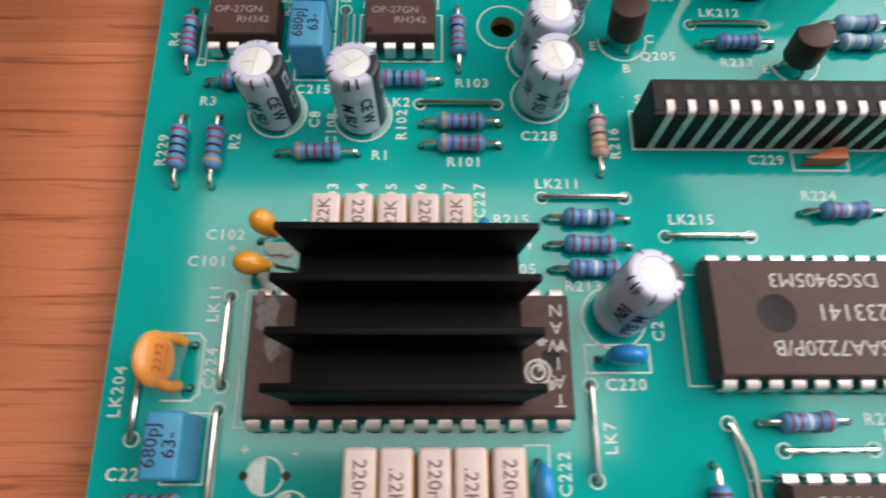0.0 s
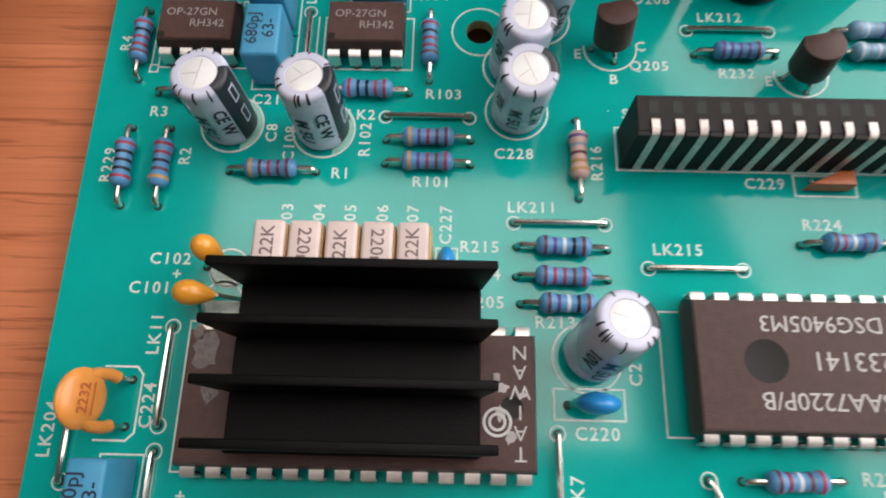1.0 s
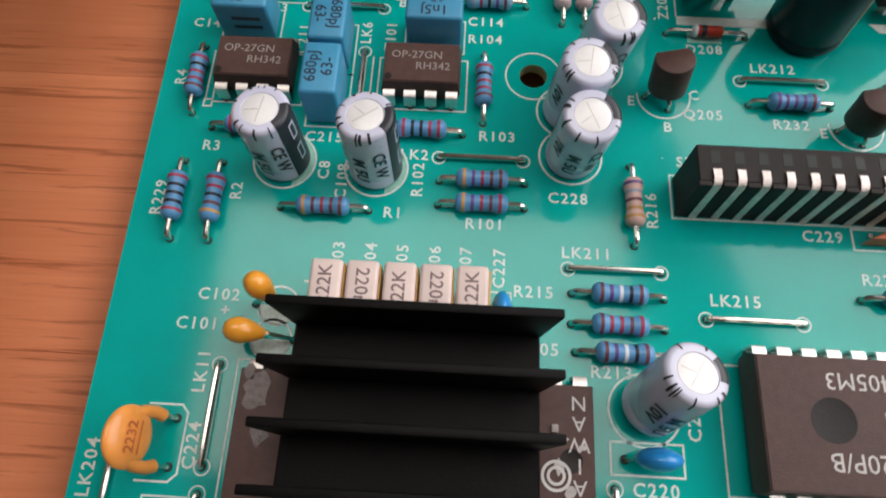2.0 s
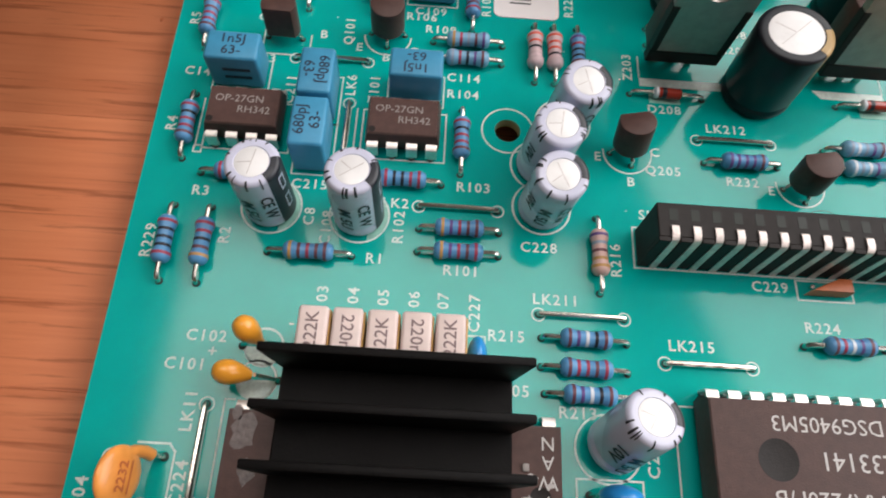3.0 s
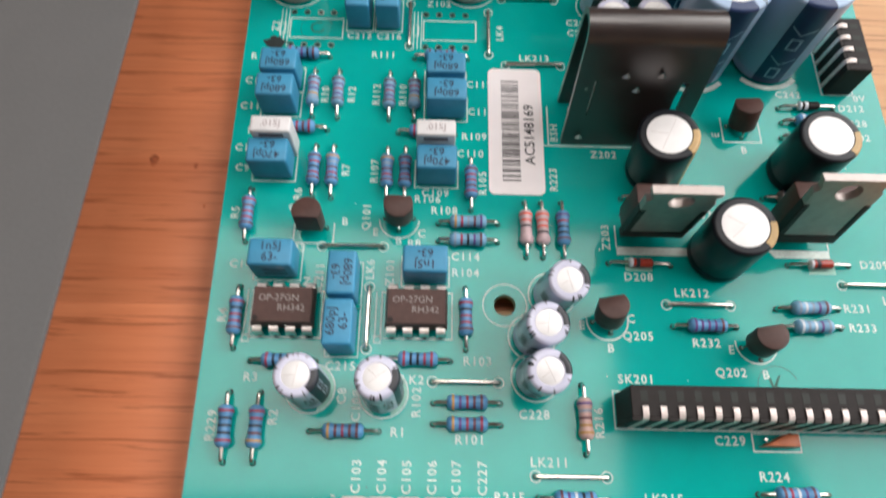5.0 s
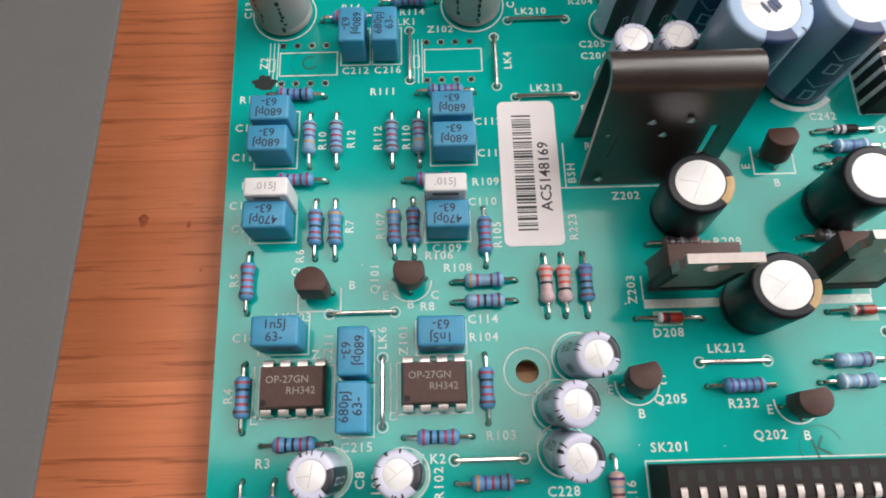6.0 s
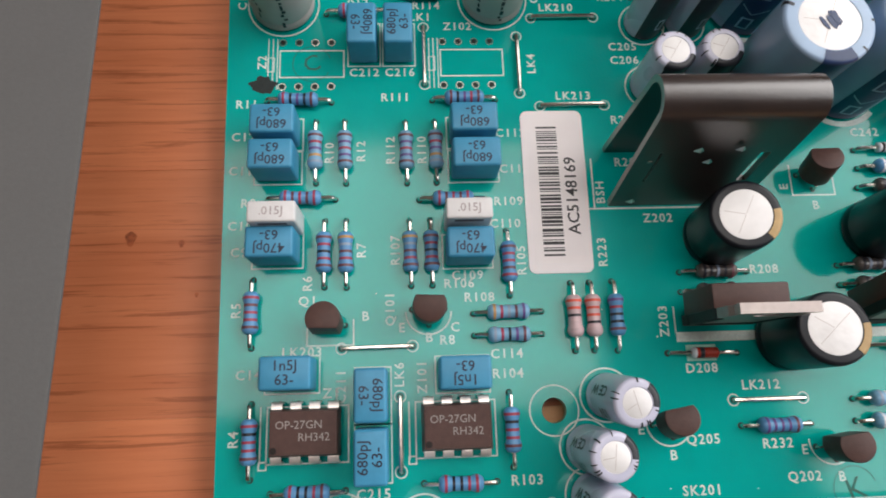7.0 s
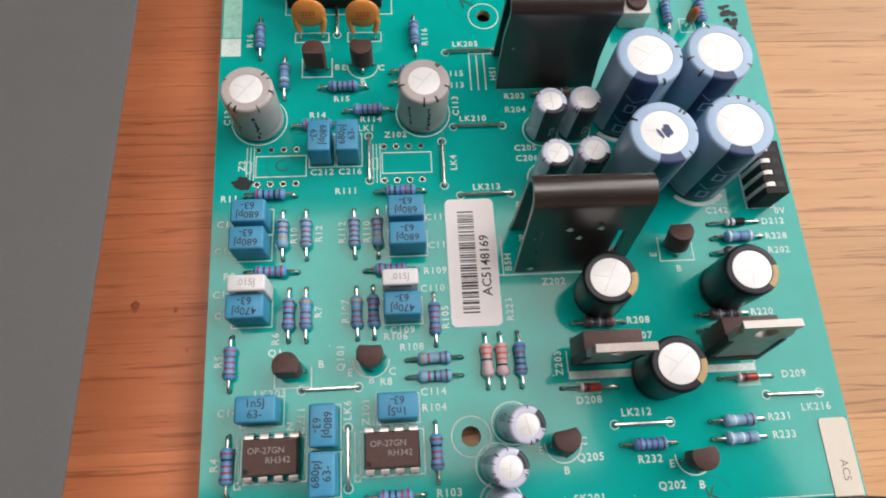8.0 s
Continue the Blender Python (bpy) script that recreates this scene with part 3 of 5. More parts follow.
BLUE_BOX = "light blue box film capacitor with dark print on top"
for x0, y0, x1, y1, h, lines, rz in (
        (15, 76.2, 21.9, 80.7, 6.2, ("1n5J", "63-"), 0), (38.9, 75.6, 45.9, 80.1, 6.2, ("1n5J", "63-"), 180),
        (27.5, 71.7, 31.9, 78.8, 6.6, ("680pJ", "63-"), -90), (27.5, 63.9, 31.9, 71, 6.8, ("680pJ", "63-"), 90),
        (12.6, 94.1, 19.3, 98.6, 6.4, ("470pJ", "63-"), 180), (40.5, 93.5, 47.2, 98, 6.4, ("470pJ", "63-"), 180),
        (12.5, 107, 18.9, 111.5, 6.4, ("680pJ", "63-"), 180), (41.8, 106.9, 48.8, 111.4, 6.4, ("680pJ", "63-"), 180),
        (12.6, 112.4, 19, 116.9, 6.4, ("680pJ", "63-"), 180), (41.7, 112.4, 48.6, 116.9, 6.4, ("680pJ", "63-"), 180),
        (26.5, 126.5, 30.9, 133.3, 6.6, ("680pJ", "63-"), -90), (32, 126.5, 36.4, 133.3, 6.6, ("680pJ", "63-"), 90),
        (16.9, 13.4, 20.7, 20.1, 6.8, ("680pJ", "63-"), 90)):
    t, body = film_box(x0, y0, x1, y1, h, FILM, BLUE_BOX, lines, rz)
    w, d = x1 - x0, y1 - y0
    rect(x0 - 0.35, y0 - 0.35, x1 + 0.35, y1 + 0.35, 0.2)
    if w > d and lines[0] == "1n5J" and rz == 0:
        for zz in (2.4, 3.9):
            part("print", flat([(-1.8, -0.3), (1.8, -0.3), (1.8, 0.3), (-1.8, 0.3)], 0), PRINT, body, m=at(0.4, -d / 2 - 0.02, zz, 0, 90))
for x0, x1 in ((13.2, 19.8), (40.4, 46.9)):
    t, body = film_box(x0, 98.6, x1, 101.6, 8.2, WHITEBOX2, "white box film capacitor with grey print, behind a blue one", (".015J",), 0, 1.7, PRINT_P, 0.35)
    part("print", flat([(-2, -0.5), (2, -0.5), (2, 0.5), (-2, 0.5)], 0), PRINT_G, body, m=at(0, -1.52, 6.9, 0, 90))
for x0, words in ((32.2, "222K"), (35.8, "220n"), (39.5, ".22K"), (43.1, "220n"), (46.7, "222K")):
    t, body = film_box(x0, 37.9, x0 + 3.2, 43.4, 8.6, WHITEBOX, "cream box film capacitor in a row behind the heat sink", (words,), 90 if words != "220n" else -90, 1.9, PRINT_G, 0.4)
    part("resin_side", rbox(0.25, 5.0, 7.6, 0.1, 1, 0.4), RESIN, t, m=at(1.7, 0))
for x0, words in ((37.1, "220nK"), (40.6, ".22K"), (44.3, "220nK"), (47.8, ".22K"), (51.5, "220nK")):
    t, body = film_box(x0, 9.2, x0 + 3.15, 16.5, 8.6, WHITEBOX, "cream box film capacitor in a row before the heat sink", (words,), -90, 1.9, PRINT_G, 0.4)
    part("resin_side", rbox(0.25, 6.6, 7.6, 0.1, 1, 0.4), RESIN, t, m=at(1.66, 0))

# ---- electrolytic capacitors ----
def arc_shell(r, z0, z1, a0, a1, rim=0.0, n=10):
    """A strip of print round a can, going over the rounded shoulder to radius rim."""
    bm = bmesh.new()
    prof = [(r, z0), (r, z1 - 0.62)]
    for k in range(1, 5):
        a = radians(90 * k / 4)
        prof.append((r - 0.6 + 0.6 * math.cos(a), z1 - 0.6 + 0.6 * math.sin(a)))
    if rim:
        prof.append((rim, z1))
    cols = [[bm.verts.new((q * math.cos(radians(a0 + (a1 - a0) * i / n)), q * math.sin(radians(a0 + (a1 - a0) * i / n)), z)) for q, z in prof] for i in range(n + 1)]
    for c, d in zip(cols, cols[1:]):
        for k in range(len(prof) - 1):
            bm.faces.new((c[k], d[k], d[k + 1], c[k + 1]))
    return bm


def can(x, y, r, h, sleeve, stripe, stripe_at, label, words=(), lean=(0, 0), turn=0.0, group="electrolytic capacitors on the circuit board", stripe_half=28, z0=0.25, rim_marks=6, top=0.62, stripe_marks=None):
    m = at(x, y) @ pose(0, 0, 0, lean[0], lean[1], turn)
    t = thing("electrolytic_capacitor", m, label, "capacitor", group)
    rt = r * top
    prof = [(0, z0), (r * 0.86, z0), (r * 0.97, z0 + 0.12), (r, z0 + 0.35), (r, z0 + 1.3), (r * 0.965, z0 + 1.6), (r * 0.965, z0 + 1.8), (r, z0 + 2.1), (r, h - 0.6)]
    for k in range(1, 6):
        a = radians(90 * k / 5)
        prof.append((r - 0.6 + 0.6 * math.cos(a), h - 0.6 + 0.6 * math.sin(a)))
    prof += [(rt + 0.08, h), (rt, h - 0.12), (0, h - 0.12)]
    body = part("sleeve", cached(("can", r, h, z0, top), "sleeve", sleeve, lambda: lathe(prof, 40)), sleeve, t)

    def lid():
        bm = lathe([(0, h - 0.14), (rt, h - 0.14), (rt, h - 0.07), (rt * 0.96, h - 0.04), (0, h - 0.04)], 40)
        return bm
    disc = part("can_top", cached(("lid", r, h, top), "can_top", CAN, lid), CAN, t, "bare aluminium top with a scored vent")
    for k in range(3):
        a = radians((25, 205, 130)[k] + (x * 37 + y * 11) % 90)
        part("vent_score", cached(("score", r, h), "vent_score", SCORE, lambda: rbox(rt * 0.8, 0.08, 0.02, 0, 1, h - 0.04, rt * 0.43)), SCORE, disc, m=pose(0, 0, 0, 0, 0, math.degrees(a)))
    if stripe:
        st = part("stripe", arc_shell(r + 0.03, z0 + 0.3, h + 0.03, stripe_at - stripe_half, stripe_at + stripe_half, rt + 0.15), stripe, body)
        for zz in (stripe_marks or ()):
            bm = bmesh.new()
            for q0, q1, za, zb in ((-9, -6, -1.2, 1.2), (6, 9, -1.2, 1.2), (-9, 9, -1.35, -1.05), (-9, 9, 1.05, 1.35)):
                n = 4
                for i in range(n):
                    aa = [radians(stripe_at + q0 + (q1 - q0) * j / n) for j in (i, i + 1)]
                    bm.faces.new([bm.verts.new(((r + 0.05) * math.cos(a_), (r + 0.05) * math.sin(a_), zz + z_)) for a_, z_ in ((aa[0], za), (aa[1], za), (aa[1], zb), (aa[0], zb))])
            if sleeve is SLEEVE_B:
                for q0, q1, za, zb in ((-19, 0, 3.9, 2.3), (0, 19, 2.3, 3.9)):
                    for i in range(4):
                        aa = [(radians(stripe_at + q0 + (q1 - q0) * j / 4), za + (zb - za) * j / 4) for j in (i, i + 1)]
                        bm.faces.new([bm.verts.new(((r + 0.05) * math.cos(a_), (r + 0.05) * math.sin(a_), zz + z_ + o_)) for (a_, z_), o_ in ((aa[0], -0.12), (aa[1], -0.12), (aa[1], 0.12), (aa[0], 0.12))])
            part("stripe_mark", bm, SLEEVE_B if sleeve is SLEEVE_B else SLEEVE_W, st)
    rnd2 = random.Random(int(x * 10 + y))
    for k in range(rim_marks):
        a0 = rnd2.uniform(0, 360)
        part("rim_print", arc_shell(r + 0.035, h - rnd2.uniform(0.7, 1.5), h + 0.035, a0, a0 + rnd2.uniform(2.5, 6), rt + (r - rt) * rnd2.uniform(0.35, 0.7), 2), STRIPE_K, body)
    for tx, ang, zz, sz, vertical in words:
        if vertical:
            me = text_mesh(tx, sz, STRIPE_K, bold=0.05)
            part("print", me, STRIPE_K, body, m=pose(0, 0, 0, 0, 0, ang) @ at(r + 0.06, 0, zz) @ pose(0, 0, 0, 90, 0, 90) @ pose(0, 0, 0, 0, 0, -90))
        else:
            part("print", text_mesh(tx, sz, STRIPE_K, bold=0.03, wrap=r + 0.04), STRIPE_K, body, m=at(0, 0, zz) @ pose(0, 0, 0, 0, 0, ang + 90))
    for s in (-1, 1):
        part("lead", cached(("canlead", z0), "lead", TIN, lambda: tube([(0, 0, z0 + 0.2), (0, 0, -1.5)], 0.3, 6)), TIN, t, m=at(s * min(2.5, r * 0.55), 0))
    return t


WHITE_CAP = "lavender-white electrolytic capacitor with a black stripe and bare top"
for x, y, lean, sa in ((25.4, 58.7, (0, -1), -15), (36.5, 58.2, (-2, -1), -8), (59.7, 61, (6, 2), 25), (59.4, 67.3, (3, 4), 25), (62.8, 74.3, (6, 4), 20)):
    can(x, y, 3.15, 11.0, SLEEVE_W, STRIPE_K, sa, WHITE_CAP, (("CE W", -66, 5.4, 2.0, True), ("M 5U", -108, 4.6, 2.1, True), ("10V", -150, 6.4, 2.0, True), ("CE W", -205, 5.6, 2.0, True)), lean, rim_marks=11, stripe_half=33, stripe_marks=(4.2, 8.4))
    ring(x, y, 3.75, 0.24)
    if x < 50:
        fill([(x + 3.6 * math.cos(radians(a)), y + 3.6 * math.sin(radians(a))) for a in range(-70, 75, 10)], FADED)
can(66.9, 31.4, 3.15, 11.0, SLEEVE_W, STRIPE_K, 10, "lavender-white electrolytic capacitor leaning over on its leads", (("CE W", -62, 5.6, 2.0, True), ("M 5U", -98, 4.8, 2.1, True), ("10V", -134, 6.2, 2.0, True)), (-11, 10), 0, z0=1.2, rim_marks=12)
ring(66.9, 31.4, 3.75, 0.24)
for x, y, lean in ((15.9, 137.1, (0, 0)), (49.6, 138.1, (0, 0))):
    t = can(x, y, 5.0, 12.0, SLEEVE_G, None, 0, "tall grey electrolytic capacitor with black script print", (), lean, rim_marks=7, top=0.62)
    rs = random.Random(int(x))
    for ang, za, zb in ((-80, 1.5, 9.5), (-122, 3.0, 6.5), (-126, 7.0, 9.0)):
        zz = za
        while zz < zb:
            dz = rs.uniform(0.5, 1.3)
            a0 = ang + rs.uniform(-3, 3)
            strip = arc_shell(5.03, zz, zz + dz + 0.6, a0 - rs.uniform(1.5, 4), a0 + rs.uniform(1.5, 4), 0, 2)
            bmesh.ops.delete(strip, geom=[v for v in strip.verts if v.co.z > zz + dz + 0.01 and math.hypot(v.co.x, v.co.y) < 5.0], context="VERTS")
            part("script_print", strip, STRIPE_K, t)
            zz += dz + rs.uniform(0.0, 0.5)
    ring(x, y, 5.6, 0.22)
for x, y, lean in ((81.6, 97.2, (0, -6)), (106.4, 97.6, (0, -2)), (90.5, 81.7, (0, -3))):
    can(x, y, 4.85, 12.5, SLEEVE_K, STRIPE_Y, -20, "black electrolytic capacitor with a gold stripe and bare top", (), lean, rim_marks=0, top=0.72)
for x, y, turn in ((105.2, 122.4, 0), (91.2, 121.3, 14), (104.7, 137.8, 6), (91.2, 137.4, -8)):
    ring(x, y, 7.0, 0.9, 225, 315)
    can(x, y, 6.3, 20.0, SLEEVE_B, STRIPE_N, -99, "large light blue electrolytic capacitor with a navy stripe", (), (0, 0), turn, rim_marks=5, top=0.68, stripe_half=23, stripe_marks=(3.5, 11.0))
for x, y in ((74, 122.2), (81.2, 122.6), (74.1, 133.4), (80.9, 133.6)):
    can(x, y, 3.1, 11.5, SLEEVE_W, STRIPE_K, -70, "small white electrolytic capacitor with a broad black stripe", (), (0, 0), rim_marks=5, stripe_half=52, top=0.66, stripe_marks=(4.5,))
    ring(x, y, 3.7, 0.22)

mark = thing("pen_mark", at(91.2, 121.4, 19.99), "purple-black pen scrawl on a bare capacitor top", "pen mark")
rs = random.Random(2)
for k in range(6):
    cx, cy, tilt = rs.uniform(-0.9, 0.9), rs.uniform(-0.5, 0.5), radians(rs.uniform(95, 150))
    lng, wid = rs.uniform(0.9, 1.5), rs.uniform(0.22, 0.4)
    part("stroke", prism([(cx + lng * math.cos(q) * math.cos(tilt) - wid * math.sin(q) * math.sin(tilt), cy + lng * math.cos(q) * math.sin(tilt) + wid * math.sin(q) * math.cos(tilt)) for q in [j * math.pi / 7 for j in range(14)]], 0.0, 0.03 + 0.01 * k), STRIPE_N, mark)

# ---- chips ----
def chip(x, y, ln, wide, rows, pins, top, label, lines=(), rz=0, size=1.3, ink=None, dimples=(), notch=None):
    """A dual in-line package: length along x, pins along both long sides."""
    t = thing("integrated_circuit", at(x, y), label, "chip", "chips on the circuit board")
    z0 = 0.7
    bm = rbox(ln, wide, top - z0, 0, 1, z0)
    for v in bm.verts:
        if v.co.z > top - 0.01:
            v.co.x *= 1 - 0.7 / ln
            v.co.y *= 1 - 0.7 / wide
        else:
            v.co.x *= 1 - 0.5 / ln
            v.co.y *= 1 - 0.5 / wide
    mid = bmesh.ops.bisect_plane(bm, geom=bm.verts[:] + bm.edges[:] + bm.faces[:], plane_co=(0, 0, z0 + (top - z0) * 0.5), plane_no=(0, 0, 1))
    for v in [g for g in mid["geom_cut"] if isinstance(g, bmesh.types.BMVert)]:
        v.co.x = math.copysign(ln / 2, v.co.x)
        v.co.y = math.copysign(wide / 2, v.co.y)
    bmesh.ops.bevel(bm, geom=[e for e in bm.edges if e.verts[0].co.z > top - 0.01 and e.verts[1].co.z > top - 0.01], offset=0.12, segments=2, affect="EDGES")
    body = part("body", bm, EPOXY, t)
    zp = z0 + (top - z0) * 0.5

    def pin():
        out = rows / 2
        b = bmesh.new()
        path = [(wide / 2 - 0.1, zp), (out - 0.35, zp), (out - 0.08, zp - 0.12), (out, zp - 0.45), (out, 0.6)]
        w = [0.72, 0.72, 0.72, 0.72, 0.72]
        th = 0.26
        rings = []
        for i, (py, pz) in enumerate(path):
            a, c = path[max(0, i - 1)], path[min(len(path) - 1, i + 1)]
            d = Vector((c[0] - a[0], c[1] - a[1])).normalized()
            ny, nz = -d.y * th, d.x * th
            rings.append([b.verts.new(v) for v in ((-w[i], py, pz), (w[i], py, pz), (w[i], py + ny, pz + nz), (-w[i], py + ny, pz + nz))])
        for p, q in zip(rings, rings[1:]):
            for k in range(4):
                b.faces.new((p[k], p[(k + 1) % 4], q[(k + 1) % 4], q[k]))
        b.faces.new(rings[0])
        b.faces.new(rings[-1][::-1])
        leg = bmesh.ops.create_cube(b, size=1.0)["verts"]
        for v in leg:
            v.co = (v.co.x * 0.55, v.co.y * 0.25 + out, v.co.z * 1.9 - 0.3)
        return b
    for side in (0, 180):
        for k in range(pins):
            px = (k - (pins - 1) / 2) * 2.54
            part("pin", cached(("pin", rows, wide, top), "pin", PIN, pin), PIN, t, m=pose(0, 0, 0, 0, 0, side) @ at(px, 0))
            hole(x + px, y + (rows / 2 if side == 0 else -rows / 2), 0.4)
    for words, lx, ly, sz in lines:
        if words == "|":
            part("marking", flat([(-sz, -0.5), (sz, -0.5), (sz, 0.5), (-sz, 0.5)], 0), ink or LASER, body, m=at(lx, ly, top + 0.02))
        else:
            part("marking", text_mesh(words, sz, ink or LASER, bold=0.0), ink or LASER, body, m=at(lx, ly, top + 0.02, rz))
    for dx, dy, dr in dimples:
        part("mould_mark", lathe([(0, top + 0.012), (dr, top + 0.012), (dr, top + 0.03), (dr * 0.97, top + 0.015), (0, top + 0.013)], 28), EPOXY_D, body, m=at(dx, dy))
    if notch:
        s = notch
        # no recess is cut: darker epoxy stands for the notch's shade
        part("notch", prism([(s * (ln / 2 - 0.3) + 0.9 * math.cos(radians(a)) * -s, 0.9 * math.sin(radians(a))) for a in range(-90, 91, 15)], top - 0.2, top + 0.02), EPOXY_D, body)
    return t


OP = "dark brown eight-pin chip with pale OP-27GN marking"
for x, y in ((20.7, 70.7), (41.2, 70.8)):
    chip(x, y, 9.6, 6.3, 7.62, 4, 4.0, OP, (("OP-27GN", -0.6, 1.0, 1.5), ("RH342", 1.4, -0.6, 1.5)), 0, ink=LASER_D, dimples=((-3.9, -2.2, 0.45),))
    rect(x - 5.6, y - 4.2, x + 5.6, y + 3.4, 0.2)
    line([(x - 6.5, y - 4.2), (x - 6.5, y + 3.4)], 0.2)
    rect(x - 6.6, y - 4.9, x - 5.6, y - 3.9, 0.2)
chip(92.2, 30.5, 31.2, 13.7, 15.24, 12, 4.5, "large dark brown chip with white SAA7220P/B marking", (("SAA7220P/B", -2.9, -3.5, 2.5), ("233141", 0.2, 0.5, 2.75), ("DSG9405M3", -2.5, 4.2, 2.4)), 180, dimples=((-8.4, 0.3, 2.2), (6.6, 0.3, 2.2)), notch=1)
# two pale strips along the end of the large chip
for y0, y1 in ((23.9, 28.6), (31.6, 36.6)):
    bar = thing("pale_bar", at(105.6, (y0 + y1) / 2 + 0.3, 4.5), "pale bar on the end of the large chip", "paint bar")
    part("paint", rbox(0.8, y1 - y0, 0.03, 0, 1, 0), LASER, bar)
badge = thing("printed_badge", at(102.4, 26.2, 4.5), "pale shield-shaped badge printed on the large chip", "badge")
part("shield", prism([(-1.2, 1.4), (-1.2, -0.6), (-0.7, -1.3), (0, -1.6), (0.7, -1.3), (1.2, -0.6), (1.2, 1.4)], 0, 0.03), LASER, badge)
part("shield_field", prism([(-0.9, 1.1), (-0.9, -0.5), (-0.5, -1.0), (0, -1.25), (0.5, -1.0), (0.9, -0.5), (0.9, 1.1)], 0.03, 0.045), EPOXY, badge)
part("shield_wave", prism([(-0.6, 0.5), (0.0, 0.1), (0.6, 0.5), (0.6, 0.1), (0.0, -0.4), (-0.6, 0.1)], 0.045, 0.06), LASER, badge)
line([(77.4, 23.4), (74.8, 23.4), (74.8, 36.6), (77.0, 36.6)], 0.2)
chip(43.2, 26.3, 35.6, 13.7, 15.24, 14, 4.4, "large dark chip under a finned heat sink, on the board", tuple((c, 16.0, -4.9 + 1.95 * k, 2.0) for k, c in enumerate("TAIWAN")), 180, dimples=((15.2, -0.6, 1.1),))
line([(26, 18.9), (23.9, 18.9), (23.9, 34.5), (25, 34.5)], 0.2)
chip(92.1, 10.0, 20.0, 6.4, 7.62, 8, 4.0, "dark brown logic chip with worn pale marking", (("9444PB", -4.4, 1.2, 1.9),), 180, dimples=())
line([(82.5, 13.3), (80.0, 13.3), (80.0, 6.9)], 0.2)

# ---- finned heat sink on the large chip ----
sink = thing("heat_sink", at(43.05, 29.5, 4.42), "black anodised finned heat sink glued on the chip", "heat sink")
part("base_plate", rbox(24.4, 17.4, 1.3, 0.15, 1, 0), ANOD, sink)
for fy in (8.2, 2.75, -2.7, -8.1):
    bm = rbox(26.9, 0.9, 7.6, 0.2, 2, 1.25, 0, fy)
    for v in bm.verts:
        v.co.x *= 1 - 0.085 * (8.85 - v.co.z) / 7.6
        v.co.y += 0.12 * math.sin(v.co.x * 0.22 + fy)
    part("fin", bm, ANOD, sink)
part("grease", rbox(0.7, 0.8, 0.3, 0.12, 2, 0, 13.8, -0.9), LASER_D, sink, "pale smear of thermal paste")

SMEAR = material("dried_paste_smear", (0.13, 0.10, 0.095), 0.35, spread=0.3, grain=1500, bump=0.5, bump_scale=1800)
PALE = material("pale_paste", (0.42, 0.38, 0.37), 0.45, spread=0.2, grain=1500, bump=0.5, bump_scale=1800)
rs = random.Random(21)
for cx, cy, sx, sy, mat in ((-15.4, 1.2, 1.5, 2.4, SMEAR), (-14.6, -2.6, 1.0, 1.6, SMEAR), (-16.4, 3.0, 0.7, 0.9, SMEAR), (14.4, -1.9, 0.7, 0.5, PALE), (15.2, -6.6, 0.6, 0.8, PALE), (14.2, -4.4, 0.5, 0.9, PALE), (16.4, -2.6, 0.5, 0.3, PALE)):
    pts = [(cx + sx * rs.uniform(0.6, 1.1) * math.cos(radians(q)), cy + sy * rs.uniform(0.6, 1.1) * math.sin(radians(q))) for q in range(0, 360, 24)]
    part("paste_smear", prism(pts, 0.0, 0.06), mat, sink, "dried smear of thermal paste")
for rr in (1.3, 0.75):
    n = 28
    bm = bmesh.new()
    for k in range(n):
        a0, a1 = 2 * math.pi * k / n, 2 * math.pi * (k + 1) / n
        bm.faces.new([bm.verts.new((13.9 + q * math.cos(t), -5.2 + q * math.sin(t), 0.07)) for q, t in ((rr - 0.14, a0), (rr + 0.14, a0), (rr + 0.14, a1), (rr - 0.14, a1))])
    part("chip_emblem", bm, LASER, sink, "pale ring emblem printed on the chip")

